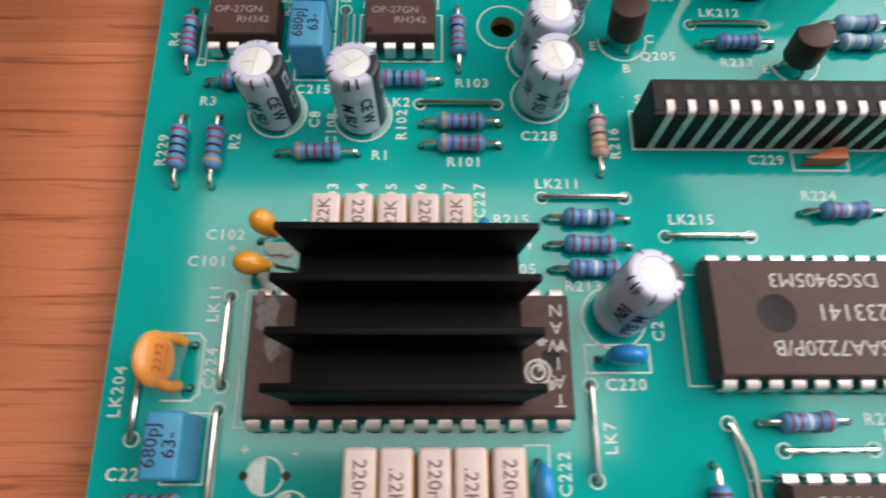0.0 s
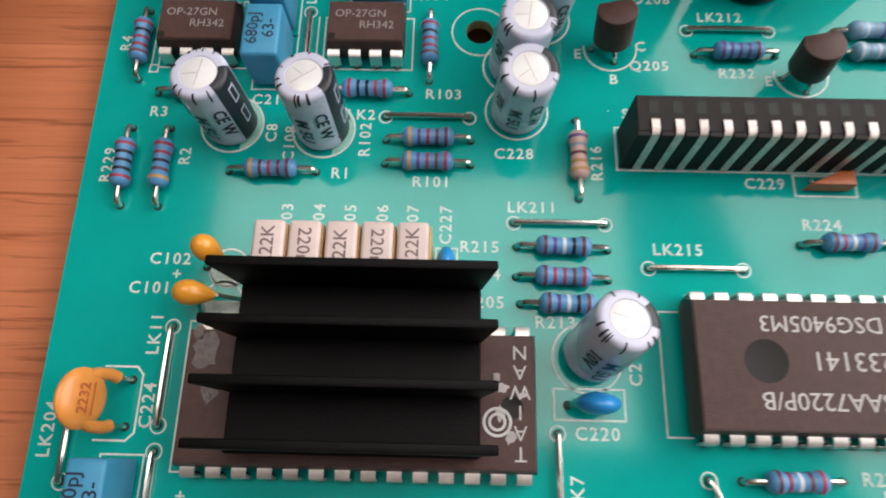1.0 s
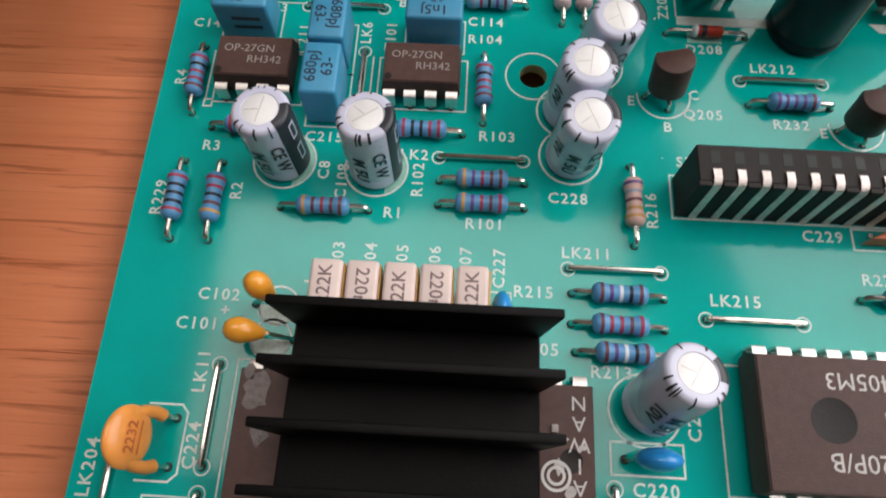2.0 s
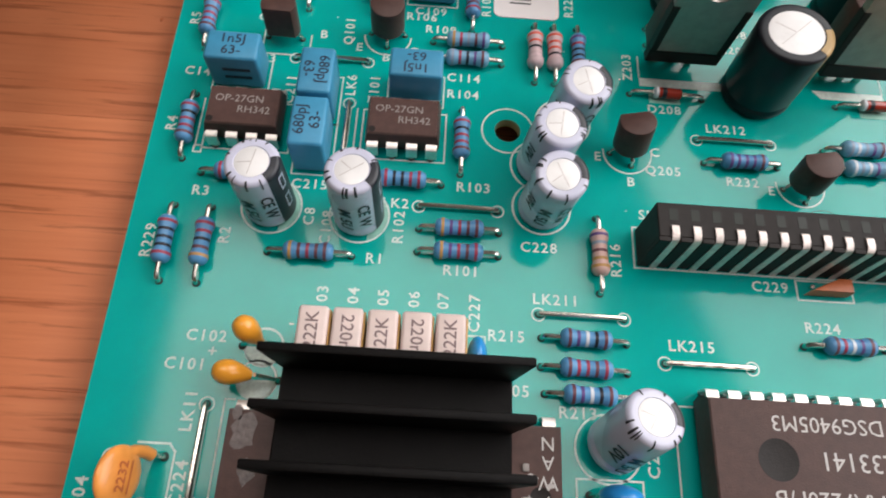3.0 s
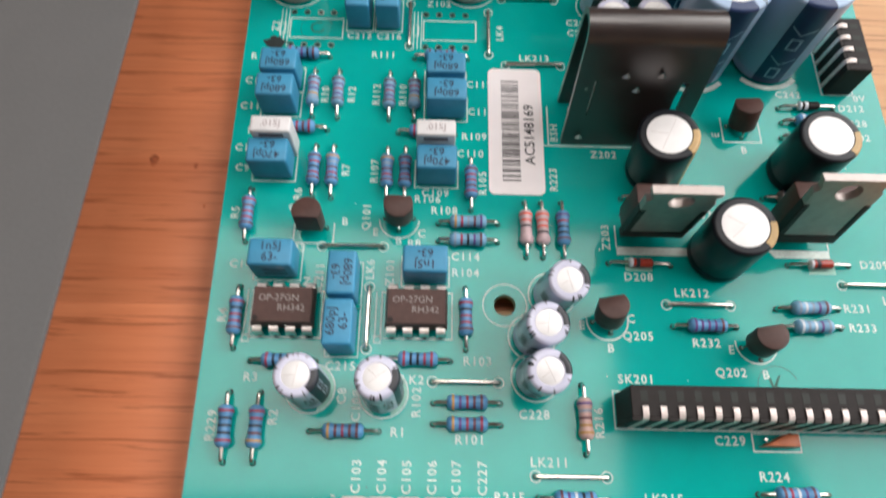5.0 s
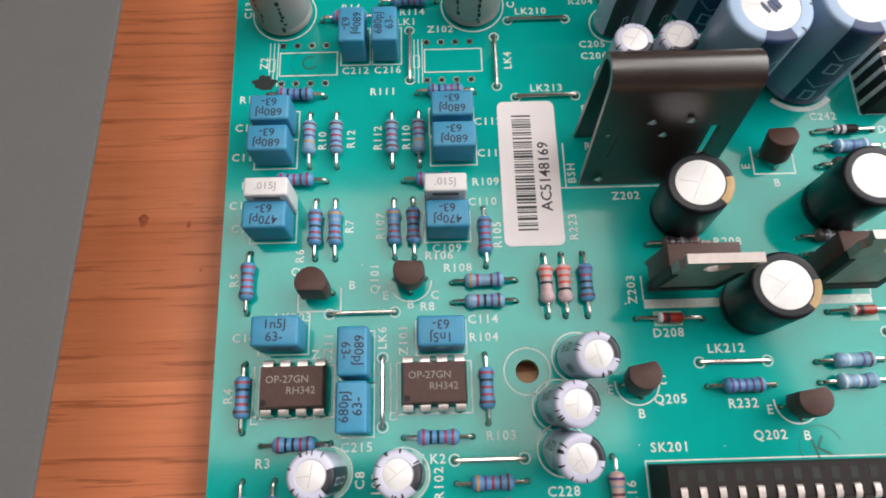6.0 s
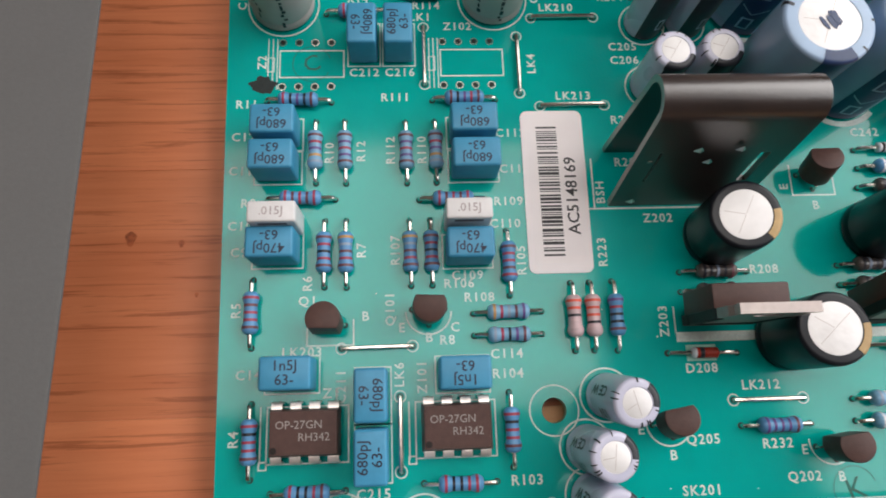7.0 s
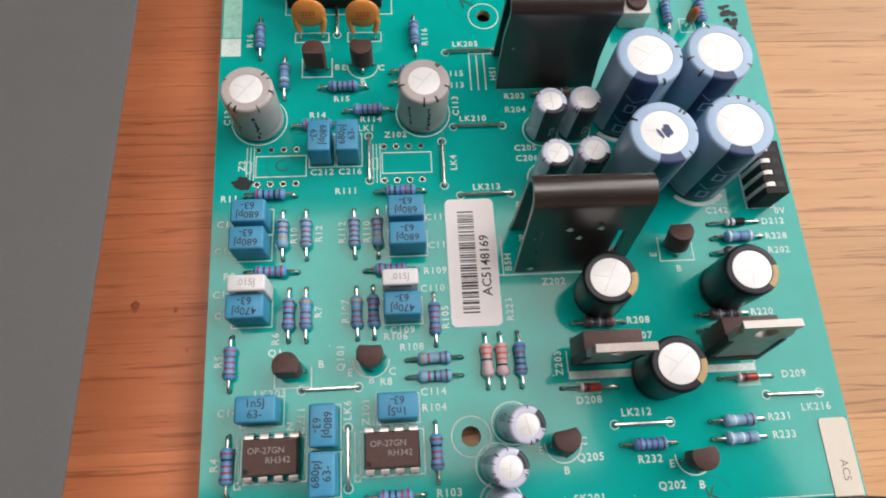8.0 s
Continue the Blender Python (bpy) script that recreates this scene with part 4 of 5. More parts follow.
# ---- socket strip ----
def socket(x, y, n, pitch, depth, high, rz, label, lead_in=1.9):
    """Black housing with a folded tinned contact for each way: over the top and down the front."""
    ln = (n - 1) * pitch + 2 * lead_in
    t = thing("socket_strip", at(x, y, 0, rz), label, "connector", "connectors on the circuit board")
    part("housing", rbox(ln, depth - 0.5, high, 0.12, 1, 0.05, ln / 2, depth / 2 + 0.25), HOUSING, t)

    def wall():
        return rbox(pitch - 1.15, 0.6, high, 0.06, 1, 0.05, 0, 0.25)

    def contact():
        b = bmesh.new()
        path = [(2.2, high - 0.9), (1.95, high - 0.1), (1.7, high + 0.16), (0.75, high + 0.2), (0.2, high - 0.05), (0.02, high - 0.5), (-0.12, 0.8), (-0.2, 0.1)]
        w = 0.43
        rings = [[b.verts.new(v) for v in ((-w, py, pz), (w, py, pz), (w, py + 0.12, pz + 0.12), (-w, py + 0.12, pz + 0.12))] for py, pz in path]
        for p, q in zip(rings, rings[1:]):
            for k in range(4):
                b.faces.new((p[k], p[(k + 1) % 4], q[(k + 1) % 4], q[k]))
        b.faces.new(rings[0])
        b.faces.new(rings[-1][::-1])
        return b
    for k in range(n):
        px = lead_in + k * pitch
        part("contact", cached(("contact", high), "contact", CONTACT, contact), CONTACT, t, m=at(px, 0))
        # dark plate on the housing paints the shade of an open slot
        part("slot_mouth", cached(("mouth", high), "slot_mouth", HOLE, lambda: rbox(1.0, 1.5, 0.05, 0, 1, high + 0.03, 0, depth - 1.5)), HOLE, t, m=at(px, 0))
        part("front_rib", cached(("rib", pitch, high), "front_rib", HOUSING, wall), HOUSING, t, m=at(px + pitch / 2, 0))
    part("front_rib", cached(("rib", pitch, high), "front_rib", HOUSING, wall), HOUSING, t, m=at(lead_in - pitch / 2, 0))
    return t


socket(71.7, 53.8, 20, 2.54, 4.9, 8.0, 0, "long black socket strip with bent tinned contacts")
rect(71.4, 53.5, 124.1, 59.1, 0.22)
socket(115.2, 125.6, 4, 2.54, 4.6, 7.4, -90, "short black four-way socket strip near the board edge")
rect(114.8, 114.2, 120.6, 126.0, 0.22)

# ---- transistors ----
def to92(x, y, rz, label, lean=(0, 0), high=1.9, reach=0.0):
    t = thing("transistor", at(x, y, 0, rz), label, "transistor", "transistors on the circuit board")
    r = 2.35
    out = [(r * math.cos(radians(a)), r * math.sin(radians(a))) for a in range(-218, 39, 12)]
    m = at(0, 0, high) @ pose(0, 0, 0, lean[0], lean[1], 0)
    body = part("body", prism(out, 0, 4.7, 0.18), EPOXY_D if high > 9 else EPOXY, t, m=m)
    for lx, ly in ((-2.4, 0.0), (0, -2.3), (2.4, 0.0)):
        part("leg", tube([(lx * 0.5, 0.3, high + 0.4), (lx * 0.52, 0.2, high - 0.3), (lx * 0.9, ly * 0.9, 0.9), (lx, ly, 0.2), (lx, ly, -1)], 0.26, 6), TIN, t)
        p = at(x, y, 0, rz) @ Vector((lx * MM, ly * MM, 0))
        hole(p.x / MM, p.y / MM, 0.42)
    return t


TR = "small black plastic transistor standing on three legs"
to92(37.8, 87.2, 0, TR, (3, 1))
ring(37.8, 86.9, 3.3, 0.22, 180, 360)
to92(23.4, 85.2, 180, TR, (4, 0))
line([(20.4, 87.0), (20.4, 82.4), (27.0, 82.4), (27.0, 86.0)], 0.22)
to92(71.4, 70.4, 12, TR, (-8, -4))
ring(71.5, 70.3, 3.3, 0.22, 175, 370)
to92(94.7, 66.6, 10, TR, (-3, -5))
ring(94.8, 67, 3.3, 0.22, 175, 370)
to92(98.3, 106.8, 0, TR, (-14, -7), 1.2)
line([(95.0, 108.5), (95.0, 103.6), (101.8, 103.6), (101.8, 108.5)], 0.22)
to92(27.5, 149.4, 180, TR, (6, 0))
line([(24.4, 152.0), (24.4, 147.4), (30.7, 147.4), (30.7, 152.0)], 0.22)
to92(37.2, 150.3, 0, TR, (-4, 0))
ring(37.2, 150.2, 3.3, 0.22, 180, 360)


def to220(x, y, lean, label, plate=15.6):
    """A regulator whose metal back faces the front of the board."""
    t = thing("voltage_regulator", at(x, y, 0) @ pose(0, 0, 0, -lean, 0, 0), label, "regulator", "regulators on the circuit board")
    z0 = 4.0
    bm = bmesh.new()
    outer = [(-5, z0 + 0.6), (5, z0 + 0.6), (5, z0 + 12.6), (4.5, z0 + 13.2), (4.5, z0 + 14.2), (5, z0 + 14.8), (5, z0 + plate), (-5, z0 + plate), (-5, z0 + 14.8), (-4.5, z0 + 14.2), (-4.5, z0 + 13.2), (-5, z0 + 12.6)]
    vs = [bm.verts.new((px, 0, pz)) for px, pz in outer]
    hs = [bm.verts.new((1.85 * math.cos(k * math.pi / 10), 0, z0 + 12.7 + 1.85 * math.sin(k * math.pi / 10))) for k in range(20)]
    ed = [bm.edges.new((vs[i], vs[(i + 1) % len(vs)])) for i in range(len(vs))] + [bm.edges.new((hs[i], hs[(i + 1) % 20])) for i in range(20)]
    bmesh.ops.triangle_fill(bm, edges=ed, use_beauty=True)
    ext = bmesh.ops.extrude_face_region(bm, geom=bm.faces[:])
    for v in [g for g in ext["geom"] if isinstance(g, bmesh.types.BMVert)]:
        v.co.y += 1.3
    part("metal_tab", bm, TAB, t, "bare nickel-plated tab with a screw hole")
    part("body", rbox(10.2, 3.3, 9.3, 0.25, 2, z0, 0, 2.9), EPOXY, t)
    part("body_lip", rbox(10.2, 1.5, 2.2, 0.1, 1, z0 - 1.0, 0, 0.6), EPOXY_D, t)
    for s in (-1, 1):
        part("body_lip", rbox(1.0, 1.5, 8.4, 0.1, 1, z0 + 1.2, s * 4.6, 0.6), EPOXY_D, t)
    for lx in (-2.54, 0, 2.54):
        part("leg", rbox(0.9, 0.5, z0 + 1.0, 0.05, 1, -1.0, lx, 2.4), TIN, t)
    return t


to220(78.9, 83.7, -2.0, "upright three-legged regulator with a bare metal tab")
to220(103.6, 82.7, 9, "upright regulator with a metal tab, leaning back")
fill([(74.0, 81.5), (86.6, 81.5), (86.6, 82.9), (74.0, 82.9)], INK)
fill([(100.4, 81.5), (109.6, 81.5), (109.6, 82.9), (99.2, 82.9)], INK)
line([(74.0, 82.9), (74.0, 86.6)], 0.22)
line([(109.6, 82.9), (109.6, 86.6)], 0.22)
for x0 in (75.2, 105.6):
    fill([(x0, 78.7), (x0 + 4.4, 78.7), (x0 + 4.4, 81.0), (x0, 81.0)], FADED)

# ---- folded sheet heat sinks ----
def fold(x, y, wide, high, flare, gap, back_out, label, marks=True):
    """Sheet bent over into an upside-down U; the front plate flares out and has two slots."""
    t = thing("folded_heat_sink", at(x, y), label, "heat sink", "folded heat sinks on the circuit board")
    r = gap / 2
    top = high - r
    path = [(-r - o, top * q) for o, q in zip(flare, (0.0, 0.34, 0.68, 1.0))]
    for k in range(1, 8):
        a = radians(180 - 180 * k / 8)
        path.append((r * math.cos(a), top + r * math.sin(a)))
    path += [(r, top), (r + back_out * 0.5, top * 0.5), (r + back_out, 0.0)]
    xs = [-wide / 2, -wide * 0.36, -wide * 0.345, wide * 0.30, wide * 0.37, wide / 2]
    bm = bmesh.new()
    grid = [[bm.verts.new((px, py, pz)) for px in xs] for py, pz in path]
    for i in range(len(path) - 1):
        for j in range(len(xs) - 1):
            if marks and i == 1 and j in (1, 3):
                continue
            bm.faces.new((grid[i][j], grid[i][j + 1], grid[i + 1][j + 1], grid[i + 1][j]))
    bmesh.ops.recalc_face_normals(bm, faces=bm.faces)
    bmesh.ops.solidify(bm, geom=bm.faces[:], thickness=0.9)
    sheet = part("bent_sheet", bm, ANOD_B, t)
    sheet.data.materials.append(TAB)
    for p in sheet.data.polygons:
        if abs(p.normal.x) > 0.9:
            p.material_index = 1
    part("bright_nick", rbox(0.5, 0.12, 0.6, 0.05, 1, top * 0.62, -wide * 0.42, -r - flare[0] * 0.38 - 0.55), TAB, sheet)
    if marks:
        for mx, mz in ((-2.9, 0.76), (2.6, 0.77), (-0.6, 0.63), (-7.6, 0.12)):
            zz = top * mz
            yy = -r - flare[0] * (1 - mz)
            bmx = bmesh.new()
            v = [bmx.verts.new(p) for p in ((-0.75, 0, -0.45), (0.75, 0, -0.45), (0.0, 0, 0.75), (0.0, -0.4, -0.1))]
            for f in ((0, 1, 3), (1, 2, 3), (2, 0, 3), (0, 2, 1)):
                bmx.faces.new([v[k] for k in f])
            part("punched_tab", bmx, BARE, sheet, "bright punched nick", at(mx, yy - 0.5, zz))
    return t


fold(76, 109.3, 20.6, 24.8, (3.8, 2.5, 1.2, 0.0), 6.2, -0.4, "tall folded brown-black sheet heat sink with punched tabs")
line([(62.4, 102.0), (88.0, 102.0)], 0.25)
line([(63.6, 102.0), (63.6, 110.0)], 0.25)
line([(62.6, 102.0), (62.6, 110.0)], 0.25)
fold(75.9, 147.7, 20.8, 24.8, (1.0, -1.0, -1.3, 0.0), 6.2, 2.0, "tall folded brown-black sheet heat sink, plain front", False)
for lx in (60.2, 61.8, 63.4):
    line([(lx, 143.5), (lx, 152.6)], 0.25)
line([(60.2, 152.6), (66.0, 152.6)], 0.25)

# ---- dipped capacitors ----
def blob(sx, sy, sz, n=16):
    bm = bmesh.new()
    bmesh.ops.create_uvsphere(bm, u_segments=n, v_segments=n // 2 + 2, radius=1.0)
    bm.transform(Matrix.Diagonal((sx, sy, sz, 1)))
    return bm


def ceramic_blue(x1, y1, x2, y2, ln, lean, label="bright blue dipped ceramic capacitor, leaning on its leads"):
    mx, my = (x1 + x2) / 2, (y1 + y2) / 2
    rz = math.degrees(math.atan2(y2 - y1, x2 - x1))
    t = thing("ceramic_capacitor", at(mx, my, 0, rz), label, "capacitor", "blue ceramic capacitors on the circuit board")
    bm = blob(ln / 2, 1.15, 2.4)
    part("body", bm, CERAMIC_B, t, m=at(0, 0, 3.2) @ pose(0, 0, 0, lean, 0, 0))
    for s in (-1, 1):
        part("lead", tube([(s * ln * 0.3, 0, 2.4), (s * ln * 0.38, 0, 1.0), (s * 2.5, 0, 0.2), (s * 2.5, 0, -1)], 0.28, 6), TIN, t)
        p = at(mx, my, 0, rz) @ Vector((s * 2.5 * MM, 0, 0))
        hole(p.x / MM, p.y / MM)


ceramic_blue(64.6, 26.4, 69.6, 26.4, 4.6, 8)
rect(63.2, 24.9, 70.6, 28.1, 0.22)
ceramic_blue(51.6, 37.6, 51.6, 42.4, 5.0, 0)
rect(50.4, 36.6, 52.8, 43.4, 0.2)
ceramic_blue(57.1, 15.2, 57.1, 10.2, 5.2, 0)
rect(55.8, 9.0, 58.4, 17.0, 0.2)


def tantalum(x, y, rz, tilt, side, label):
    t = thing("tantalum_capacitor", at(x, y, 0, rz), label, "capacitor", "orange tantalum capacitors on the circuit board")
    prof = [(0, 0), (0.5, 0.1), (0.75, 0.6), (1.1, 1.4), (1.38, 2.4), (1.33, 3.2), (1.0, 3.9), (0.55, 4.25), (0, 4.35)]
    part("bead", lathe(prof, 20), AMBER, t, m=at(0, 0, 2.4) @ pose(0, 0, 0, tilt, side, 0))
    for s in (-1, 1):
        part("lead", tube([(s * 0.4, 0, 3.0), (s * 0.7, 0, 2.2), (s * 2.3, 0, 0.9), (s * 2.5, 0, 0.2), (s * 2.5, 0, -1)], 0.26, 6), TIN, t)
        p = at(x, y, 0, rz) @ Vector((s * 2.5 * MM, 0, 0))
        hole(p.x / MM, p.y / MM)
    fill([(x + 2.2 * math.cos(radians(a)), y + 2.2 * math.sin(radians(a))) for a in range(180, 361, 15)])
    ring(x, y, 2.2, 0.25)


tantalum(27.0, 36.8, 0, 0, -62, "small orange tantalum bead capacitor bent over on its leads")
tantalum(27.3, 40.6, 0, -18, -28, "small orange tantalum bead capacitor beside the heat sink")


def disc_cap(x, y, rz, lean, words, label, k=1.1):
    """A dipped disc with two coated legs."""
    t = thing("disc_capacitor", at(x, y, 0, rz), label, "capacitor", "orange disc capacitors on the circuit board")
    m = pose(0, 0, 0, lean, 0, 0)
    bm = blob(3.3 * k, 0.95, 3.0 * k, 22)
    bm.transform(Matrix.Translation((0, 0, 3.0 + 2.9 * k)))
    for s in (-1, 1):
        tube([(s * 2.2 * k, 0, 3.0 + 2.7 * k), (s * 2.75 * k, 0, 3.0 + 1.4 * k), (s * 2.65, 0, 2.9), (s * 2.4, 0, 1.9)], 0.66, 10, bm)
    body = part("dipped_disc", bm, ORANGE, t, m=m)
    part("print", text_mesh(words, 1.5, BROWN_O, bold=0.03), BROWN_O, body, m=at(0, -0.98, 3.4 + 2.9 * k, 0, 90))
    part("print", flat([(-1.6, -0.08), (1.6, -0.08), (1.6, 0.08), (-1.6, 0.08)], 0), BROWN_O, body, m=at(0, -0.98, 2.4 + 2.9 * k, 0, 90))
    for s in (-1, 1):
        p = m @ Vector((s * 2.4 * MM, 0, 2.4 * MM))
        part("lead", tube([(p.x / MM, p.y / MM, p.z / MM), (s * 2.4, 0, 0.6), (s * 2.4, 0, -1)], 0.28, 6), TIN, t)
        q = at(x, y, 0, rz) @ Vector((s * 2.4 * MM, 0, 0))
        hole(q.x / MM, q.y / MM)


disc_cap(18.6, 25.6, 90, -24, "2232", "orange dipped disc capacitor leaning over on stubby legs", 0.92)
line([(15.5, 29.4), (18.9, 29.4), (19.6, 28.6), (19.6, 22.6), (18.8, 21.8), (15.5, 21.8)], 0.22)
disc_cap(26.4, 157.2, 0, -18, "2231", "orange dipped disc capacitor standing before the dark box")
disc_cap(37.7, 156.9, 0, -18, "2232", "orange dipped disc capacitor standing before the dark box")
for x in (26.4, 37.7):
    rect(x - 3.6, 156.2, x + 3.6, 158.6, 0.22)
small = thing("chip_capacitor", at(95.4, 52.1), "small rusty orange wedge-shaped capacitor under the socket strip", "capacitor")
bm = prism([(-3.0, -0.9), (2.4, -0.9), (2.4, 0.9), (0.8, 0.9)], 0.3, 2.2, 0.3)
part("body", bm, BROWN_O, small)
for s in (-1.8, 1.8):
    part("lead", tube([(s, 0.2, 0.6), (s, 0.2, -1)], 0.28, 6), TIN, small)
hole(97.6, 52.9)
rect(91.8, 50.6, 98.9, 53.2, 0.22)
tall = thing("ceramic_capacitor", at(110.4, 159.3), "small rusty orange ceramic capacitor near the board edge", "capacitor")
bm = blob(1.2, 1.0, 2.6)
part("body", bm, BROWN_O, tall, m=at(0, 0, 3.4))
for s in (-0.7, 0.7):
    part("lead", tube([(s, 0, 2.0), (s, 0, -1)], 0.28, 6), TIN, tall)
rect(108.8, 157.4, 112.2, 161.0, 0.2)

# ---- trimmer and the dark box at the far edge ----
trim = thing("trimmer", at(97.2, 161.4), "square white trimmer with a round dark knob", "trimmer")
part("housing", rbox(6.0, 5.8, 5.2, 0.3, 2, 0.1), WHITE_TRIM, trim)
knob = part("knob", lathe([(0, 5.2), (2.3, 5.2), (2.3, 6.0), (2.1, 6.2), (0, 6.2)], 28), EPOXY, trim)
# the knob's slot is a dark plate, its shade put into the colour
part("slot", rbox(3.2, 0.5, 0.06, 0, 1, 6.2), HOLE, knob)
relay = thing("relay_box", at(32.0, 169.6), "dark box-shaped relay at the far edge of the board", "relay")
part("cover", rbox(19.4, 9.4, 10.0, 0.4, 2, 0.1), EPOXY_D, relay)
part("side_strip", rbox(1.2, 9.2, 8.0, 0.2, 1, 0.1, -10.3), HOUSING, relay)
rect(20.6, 163.4, 43.8, 176.0, 0.22)

# ---- labels and marks ----
def sticker(x, y, w, h, rz, label, mat, r=1.1):
    t = thing("label", at(x, y, 0.05, rz), label, "label")
    return t, part("paper", prism(round_rect(w, h, r), 0, 0.12), mat, t)


t, paper = sticker(57.8, 105.1, 9.7, 26.0, 0, "white paper barcode label stuck on the board", PAPER)
rnd3 = random.Random(11)
yy = -10.4
while yy < 10.2:
    bw = rnd3.choice((0.16, 0.16, 0.3, 0.3, 0.48))
    part("bar", flat([(-2.5, yy), (0.7, yy), (0.7, yy + bw), (-2.5, yy + bw)], 0.13), BARINK, paper)
    yy += bw + rnd3.choice((0.15, 0.16, 0.3, 0.42))
part("lettering", text_mesh("AC5148169", 2.55, BARINK, bold=0.035), BARINK, paper, m=at(2.5, -0.9, 0.13, 90))
t, paper = sticker(121.9, 62.0, 5.4, 20.4, 0, "cream paper label stuck near the board edge", PAPER_Y, 0.8)
part("lettering", text_mesh("AC5", 2.0, PRINT_G), PRINT_G, paper, m=at(0.2, 1.0, 0.13, -90))
fill([(7.2, 152.9), (11.3, 152.9), (11.2, 157.4), (7.1, 157.4)], INK, 0.04, "pale_patch")
fill([(7.3, 157.6), (11.2, 157.6), (10.9, 180.0), (7.0, 180.0)], FADED, 0.04, "pale_patch")


def scribble(x, y, seed, n, size):
    rs = random.Random(seed)
    for k in range(n):
        cx, cy, a = x + rs.uniform(-1, 1) * size, y + rs.uniform(-1.4, 1.4) * size, rs.uniform(0, 180)
        pts = [(cx + rs.uniform(0.5, 1.0) * size * 0.8 * math.cos(radians(q + a)), cy + rs.uniform(0.5, 1.0) * size * 0.6 * math.sin(radians(q + a))) for q in range(0, 360, 36)]
        fill(pts, SMUDGE, 0.05 + 0.004 * k, "ink_blot")


scribble(120.6, 161.6, 5, 6, 1.5)
# flat black blot added in place of a small black component here
fill([(13.0 + (2.1 + 0.35 * math.sin(5 * q)) * math.cos(q), 123.0 + (1.25 + 0.2 * math.cos(4 * q)) * math.sin(q)) for q in [k * math.pi / 14 for k in range(28)]], SMUDGE, 0.045, "ink_blot")
scribble(13.0, 123.0, 8, 8, 0.9)
scribble(119.8, 163.0, 9, 7, 1.0)
scribble(121.2, 159.6, 3, 7, 1.0)


def stamp(x, y, r, words):
    ring(x, y, r, 0.1, 20, 330, mat=STAMP)
    part("stamp_text", text_mesh(words, r * 1.3, STAMP), STAMP, board, m=at(x, y, INK_Z, 15))


STAMP = material("faint_green_stamp_ink", (0.004, 0.12, 0.09), 0.4)
stamp(20.5, 126.6, 3.0, "C")
stamp(60.6, 166.5, 4.2, "K")
stamp(97.2, 60.2, 3.2, "K")

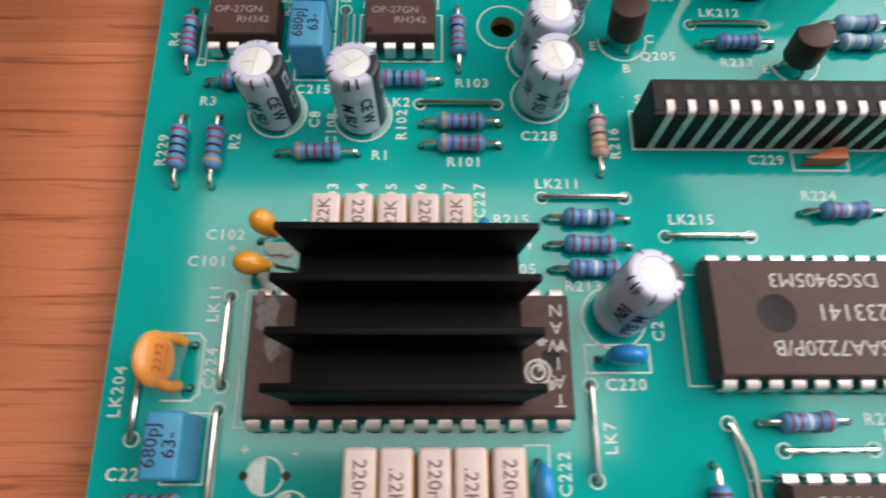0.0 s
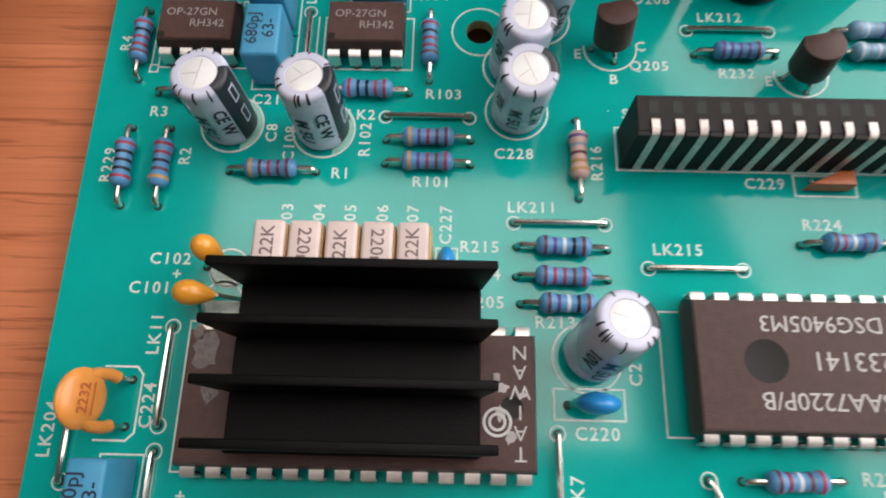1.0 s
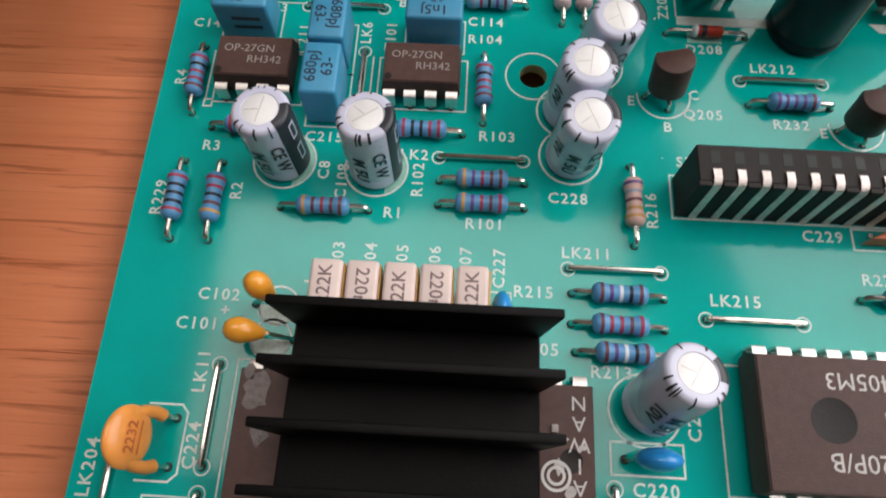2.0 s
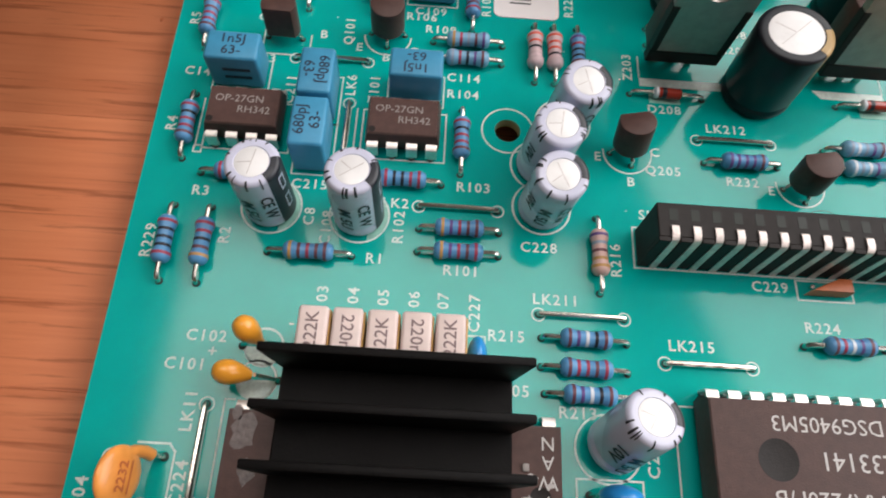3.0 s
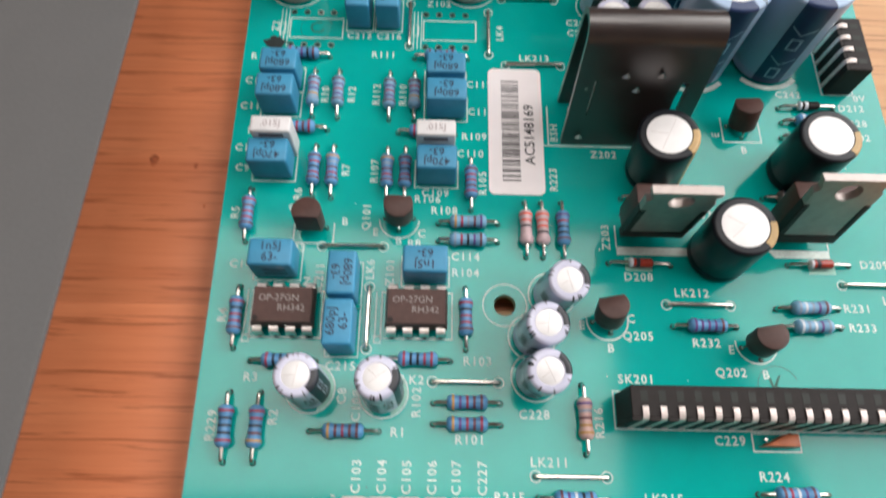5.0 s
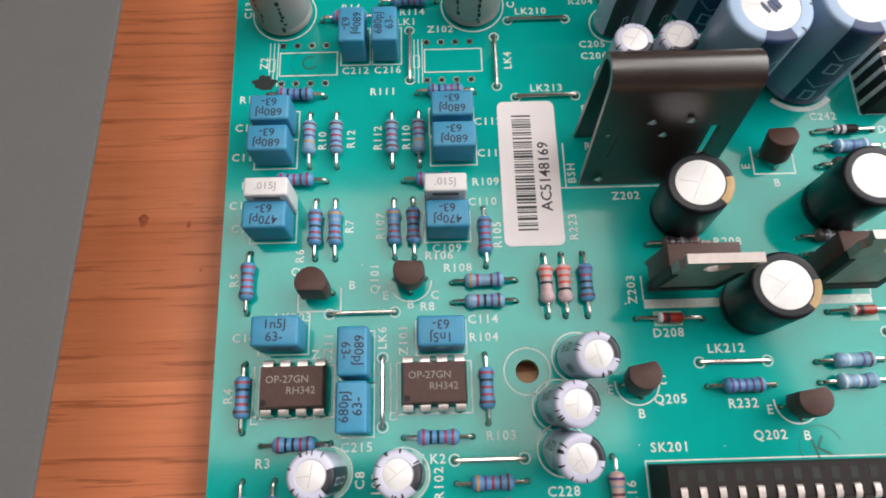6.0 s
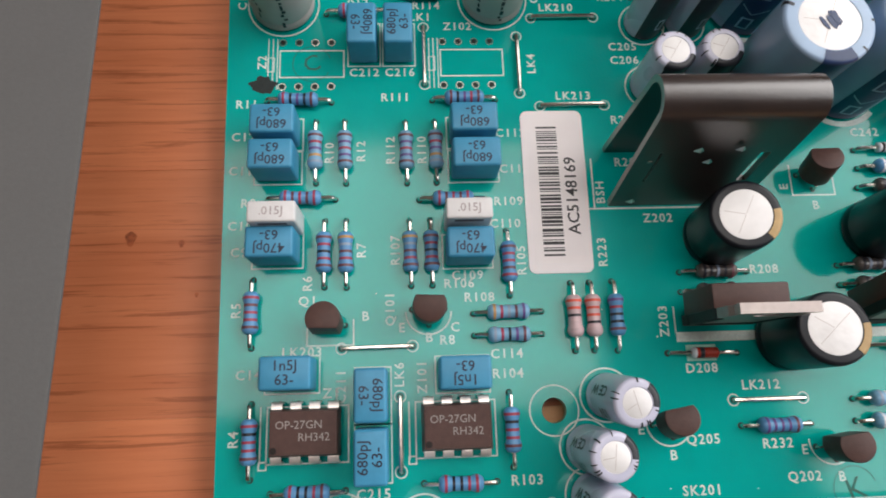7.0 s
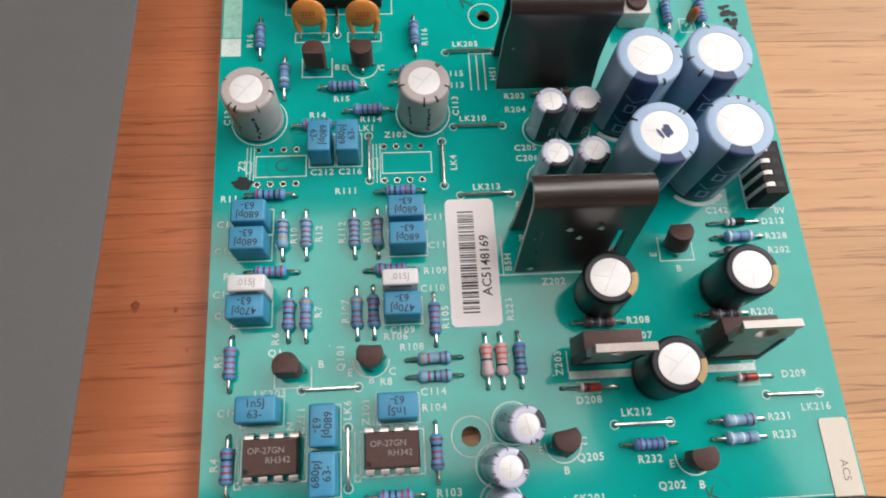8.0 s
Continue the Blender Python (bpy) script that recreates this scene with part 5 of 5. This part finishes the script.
# ---- silkscreen lettering: words, x, y, turn ----
for words, x, y, rz in (
        ("LK204", 10.6, 22.8, 90), ("LK11", 20.2, 33, 90), ("C224", 20.6, 25.4, 90), ("C225", 13.0, 14.0, 0), ("LK7", 65.4, 17.7, 90), ("C222", 60.1, 14, 90),
        ("C101", 18.7, 38.1, 0), ("C102", 20.5, 41.5, 0), ("C103", 33.2, 46.2, 90), ("C104", 36.9, 46.2, 90), ("C105", 40.5, 46.2, 90), ("C106", 44.2, 46.2, 90), ("C107", 47.7, 46.2, 90), ("C227", 51.5, 46.2, 90),
        ("R215", 55.3, 43.6, 0), ("R214", 55.4, 40.4, 0), ("Z205", 55.8, 37.2, 0), ("LK211", 61.3, 48.5, 0), ("LK215", 77.6, 43.7, 0), ("R224", 94.2, 47, 0), ("R213", 63.6, 35.1, 0),
        ("C220", 67.6, 23.5, 0), ("C2", 72, 29.7, 90), ("R226", 96.2, 19.7, 0), ("LK206", 98.7, 18, 0), ("Z208", 98.4, 15.5, 0), ("C240", 102.5, 14.5, 90), ("Z206", 104.3, 40.4, 0),
        ("R229", 11.3, 53, 90), ("R2", 20.3, 54.3, 90), ("R3", 16.2, 60.2, 0), ("R1", 38.9, 52.4, 0), ("R102", 41.6, 56.9, 90), ("R101", 49.6, 51.5, 0), ("LK2", 40.9, 60.2, 0), ("R103", 50.8, 63.2, 0),
        ("C8", 30.3, 57.6, 90), ("C108", 32.6, 56.2, 90), ("C215", 29.7, 62.1, 0), ("C228", 59.3, 55.3, 0), ("R216", 69.1, 54.3, 90), ("C229", 88.4, 52, 0), ("SK201", 75.2, 60.9, 0),
        ("Q202", 90.1, 62.2, 0), ("Q205", 76.2, 67.7, 0), ("R232", 86.9, 66.8, 0), ("LK212", 85.6, 75, 0), ("R231", 112.2, 72.9, 0), ("R233", 112.4, 69.7, 0), ("LK216", 119.5, 74.3, 0),
        ("D209", 116.7, 80.5, 0), ("D208", 77.2, 77.6, 0), ("Z203", 72.4, 84.6, 90), ("R207", 88.6, 89, 0), ("R208", 88.6, 92, 0), ("R220", 113.2, 92.6, 0), ("Z202", 73.2, 100.3, 0), ("BSH", 64.7, 104.6, 90),
        ("R4", 10.6, 69.9, 90), ("C14", 12.3, 78.5, 0), ("Z1", 23.9, 75.7, 0), ("C211", 25.3, 76.6, 90), ("LK6", 33.5, 78, 90), ("Z101", 36.7, 77.6, 90), ("C114", 48.9, 80.5, 0), ("R104", 48.9, 77.7, 0),
        ("R5", 10.3, 87.7, 90), ("Q1", 20.4, 88.8, 0), ("LK203", 19.7, 81.5, 0), ("Q101", 32.3, 87.4, 90), ("R8", 40.4, 82.7, 0), ("R108", 45.3, 88.8, 0), ("R106", 42.4, 90.9, 0), ("C109", 43.7, 92.1, 0),
        ("R6", 20.4, 91.4, 90), ("R7", 28.2, 96.2, 90), ("R107", 33.2, 96.1, 90), ("R105", 51.9, 94.2, 90), ("R223", 64.2, 95.2, 90), ("C9", 10.3, 96.2, 0), ("C10", 10.3, 100.2, 0), ("C110", 49.7, 99.9, 0), ("R9", 11.4, 103.7, 0), ("R109", 50.4, 103.4, 0),
        ("R10", 23.4, 111.6, 90), ("R12", 28.2, 111.8, 90), ("R112", 32.7, 111.9, 90), ("R110", 37.5, 111.9, 90), ("C11", 10.1, 108.8, 0), ("C12", 10.3, 114.3, 0), ("C111", 51.6, 108.6, 0), ("C112", 51.3, 114.5, 0), ("R11", 10.6, 119.7, 0), ("R111", 33.5, 120.7, 0),
        ("Z2", 12.8, 126.9, 90), ("C212", 28.7, 125, 0), ("C216", 34.3, 125, 0), ("Z102", 43.7, 133.1, 0), ("LK1", 37.7, 134.8, 0), ("LK4", 55.4, 126.4, 90), ("LK213", 61.7, 120.7, 0), ("LK210", 60, 136.5, 0), ("R204", 69.2, 138.4, 0), ("R203", 69.3, 141.7, 0),
        ("R14", 27.7, 138.1, 0), ("R114", 38.7, 136.9, 0), ("R15", 32.7, 141.9, 0), ("C13", 9.4, 138, 90), ("C113", 56.6, 139.7, 90), ("R115", 56.5, 147.6, 0), ("R113", 56.5, 144.7, 0), ("R16", 13.2, 156.8, 90), ("R116", 50.9, 157.2, 90), ("LK205", 59.6, 155.1, 0), ("HS1", 65.2, 147.5, 90),
        ("C242", 108.4, 113.9, 0), ("D212", 119.6, 111.2, 0), ("R228", 119.6, 108, 0), ("R202", 119.5, 105, 0), ("C205", 70.5, 129.3, 0), ("C206", 70.6, 126.9, 0), ("R206", 69.6, 116.5, 0), ("R205", 69.5, 109.4, 0), ("0V", 121.6, 113.4, 0),
        ("E", 67.4, 69.3, 0), ("B", 71.7, 65.7, 0), ("C", 75.3, 70.5, 0), ("E", 90.7, 65.8, 0), ("B", 95.5, 62, 0), ("E", 33.9, 84.6, 0), ("B", 37.8, 83.1, 0), ("C", 41.6, 84.5, 0), ("B", 98.4, 101.9, 0), ("E", 93.8, 105, 90),
        ("B", 28.7, 86.4, 0), ("E", 33.2, 149.6, 0), ("B", 37.2, 146, 0), ("C", 41.2, 149.4, 0), ("B", 31.8, 149.7, 0), ("+", 25.3, 16.5, 0), ("-", 30.8, 16.3, 0), ("+", 21.5, 39.7, 0), ("-", 30, 43.7, 0), ("Audio", 60.1, 168.3, 0)):
    silk(words, x, y, rz)

rs = random.Random(33)
for k in range(26):
    fx, fy = rs.uniform(12, 124), rs.uniform(16, 165)
    q = rs.uniform(0.05, 0.14)
    fill([(fx - q, fy - q * 0.5), (fx + q * 0.8, fy - q), (fx + q, fy + q * 0.7), (fx - q * 0.4, fy + q)], PAPER if k % 3 else SMUDGE, 0.035, "dust_fleck")

# outlines of the two chips that were never fitted, with their empty holes
for x0, y0 in ((15.9, 122.7), (41.2, 122.8)):
    rect(x0 - 0.4, y0 + 1.6, x0 + 9.6, y0 + 6.2, 0.2)
    for q in (0.0, 0.7, 1.4):
        line([(x0 - 2.2 + q, y0 - 0.4), (x0 - 2.2 + q, y0 + 8.2)], 0.16)
    rect(x0 - 2.3, y0 + 2.6, x0 - 1.3, y0 + 5.0, 0.16)
    for k in range(4):
        for yy in (y0, y0 + 7.65):
            hole(x0 + 2.54 * k, yy, 0.42)
            ring(x0 + 2.54 * k, yy, 0.55, 0.14, mat=TIN)
# the unfitted polarised part
for x, y in ((27.7, 13.9), (30.6, 10.4)):
    ring(x, y, 1.95, 0.25)
    fill([(x + 1.9 * math.cos(radians(a)), y + 1.9 * math.sin(radians(a))) for a in range(90, 271, 15)])
    hole(x - 2.3, y)
    hole(x + 2.3, y)
for hx, hy, r in HOLES:
    ring(hx, hy, r + 1.75, 0.2)
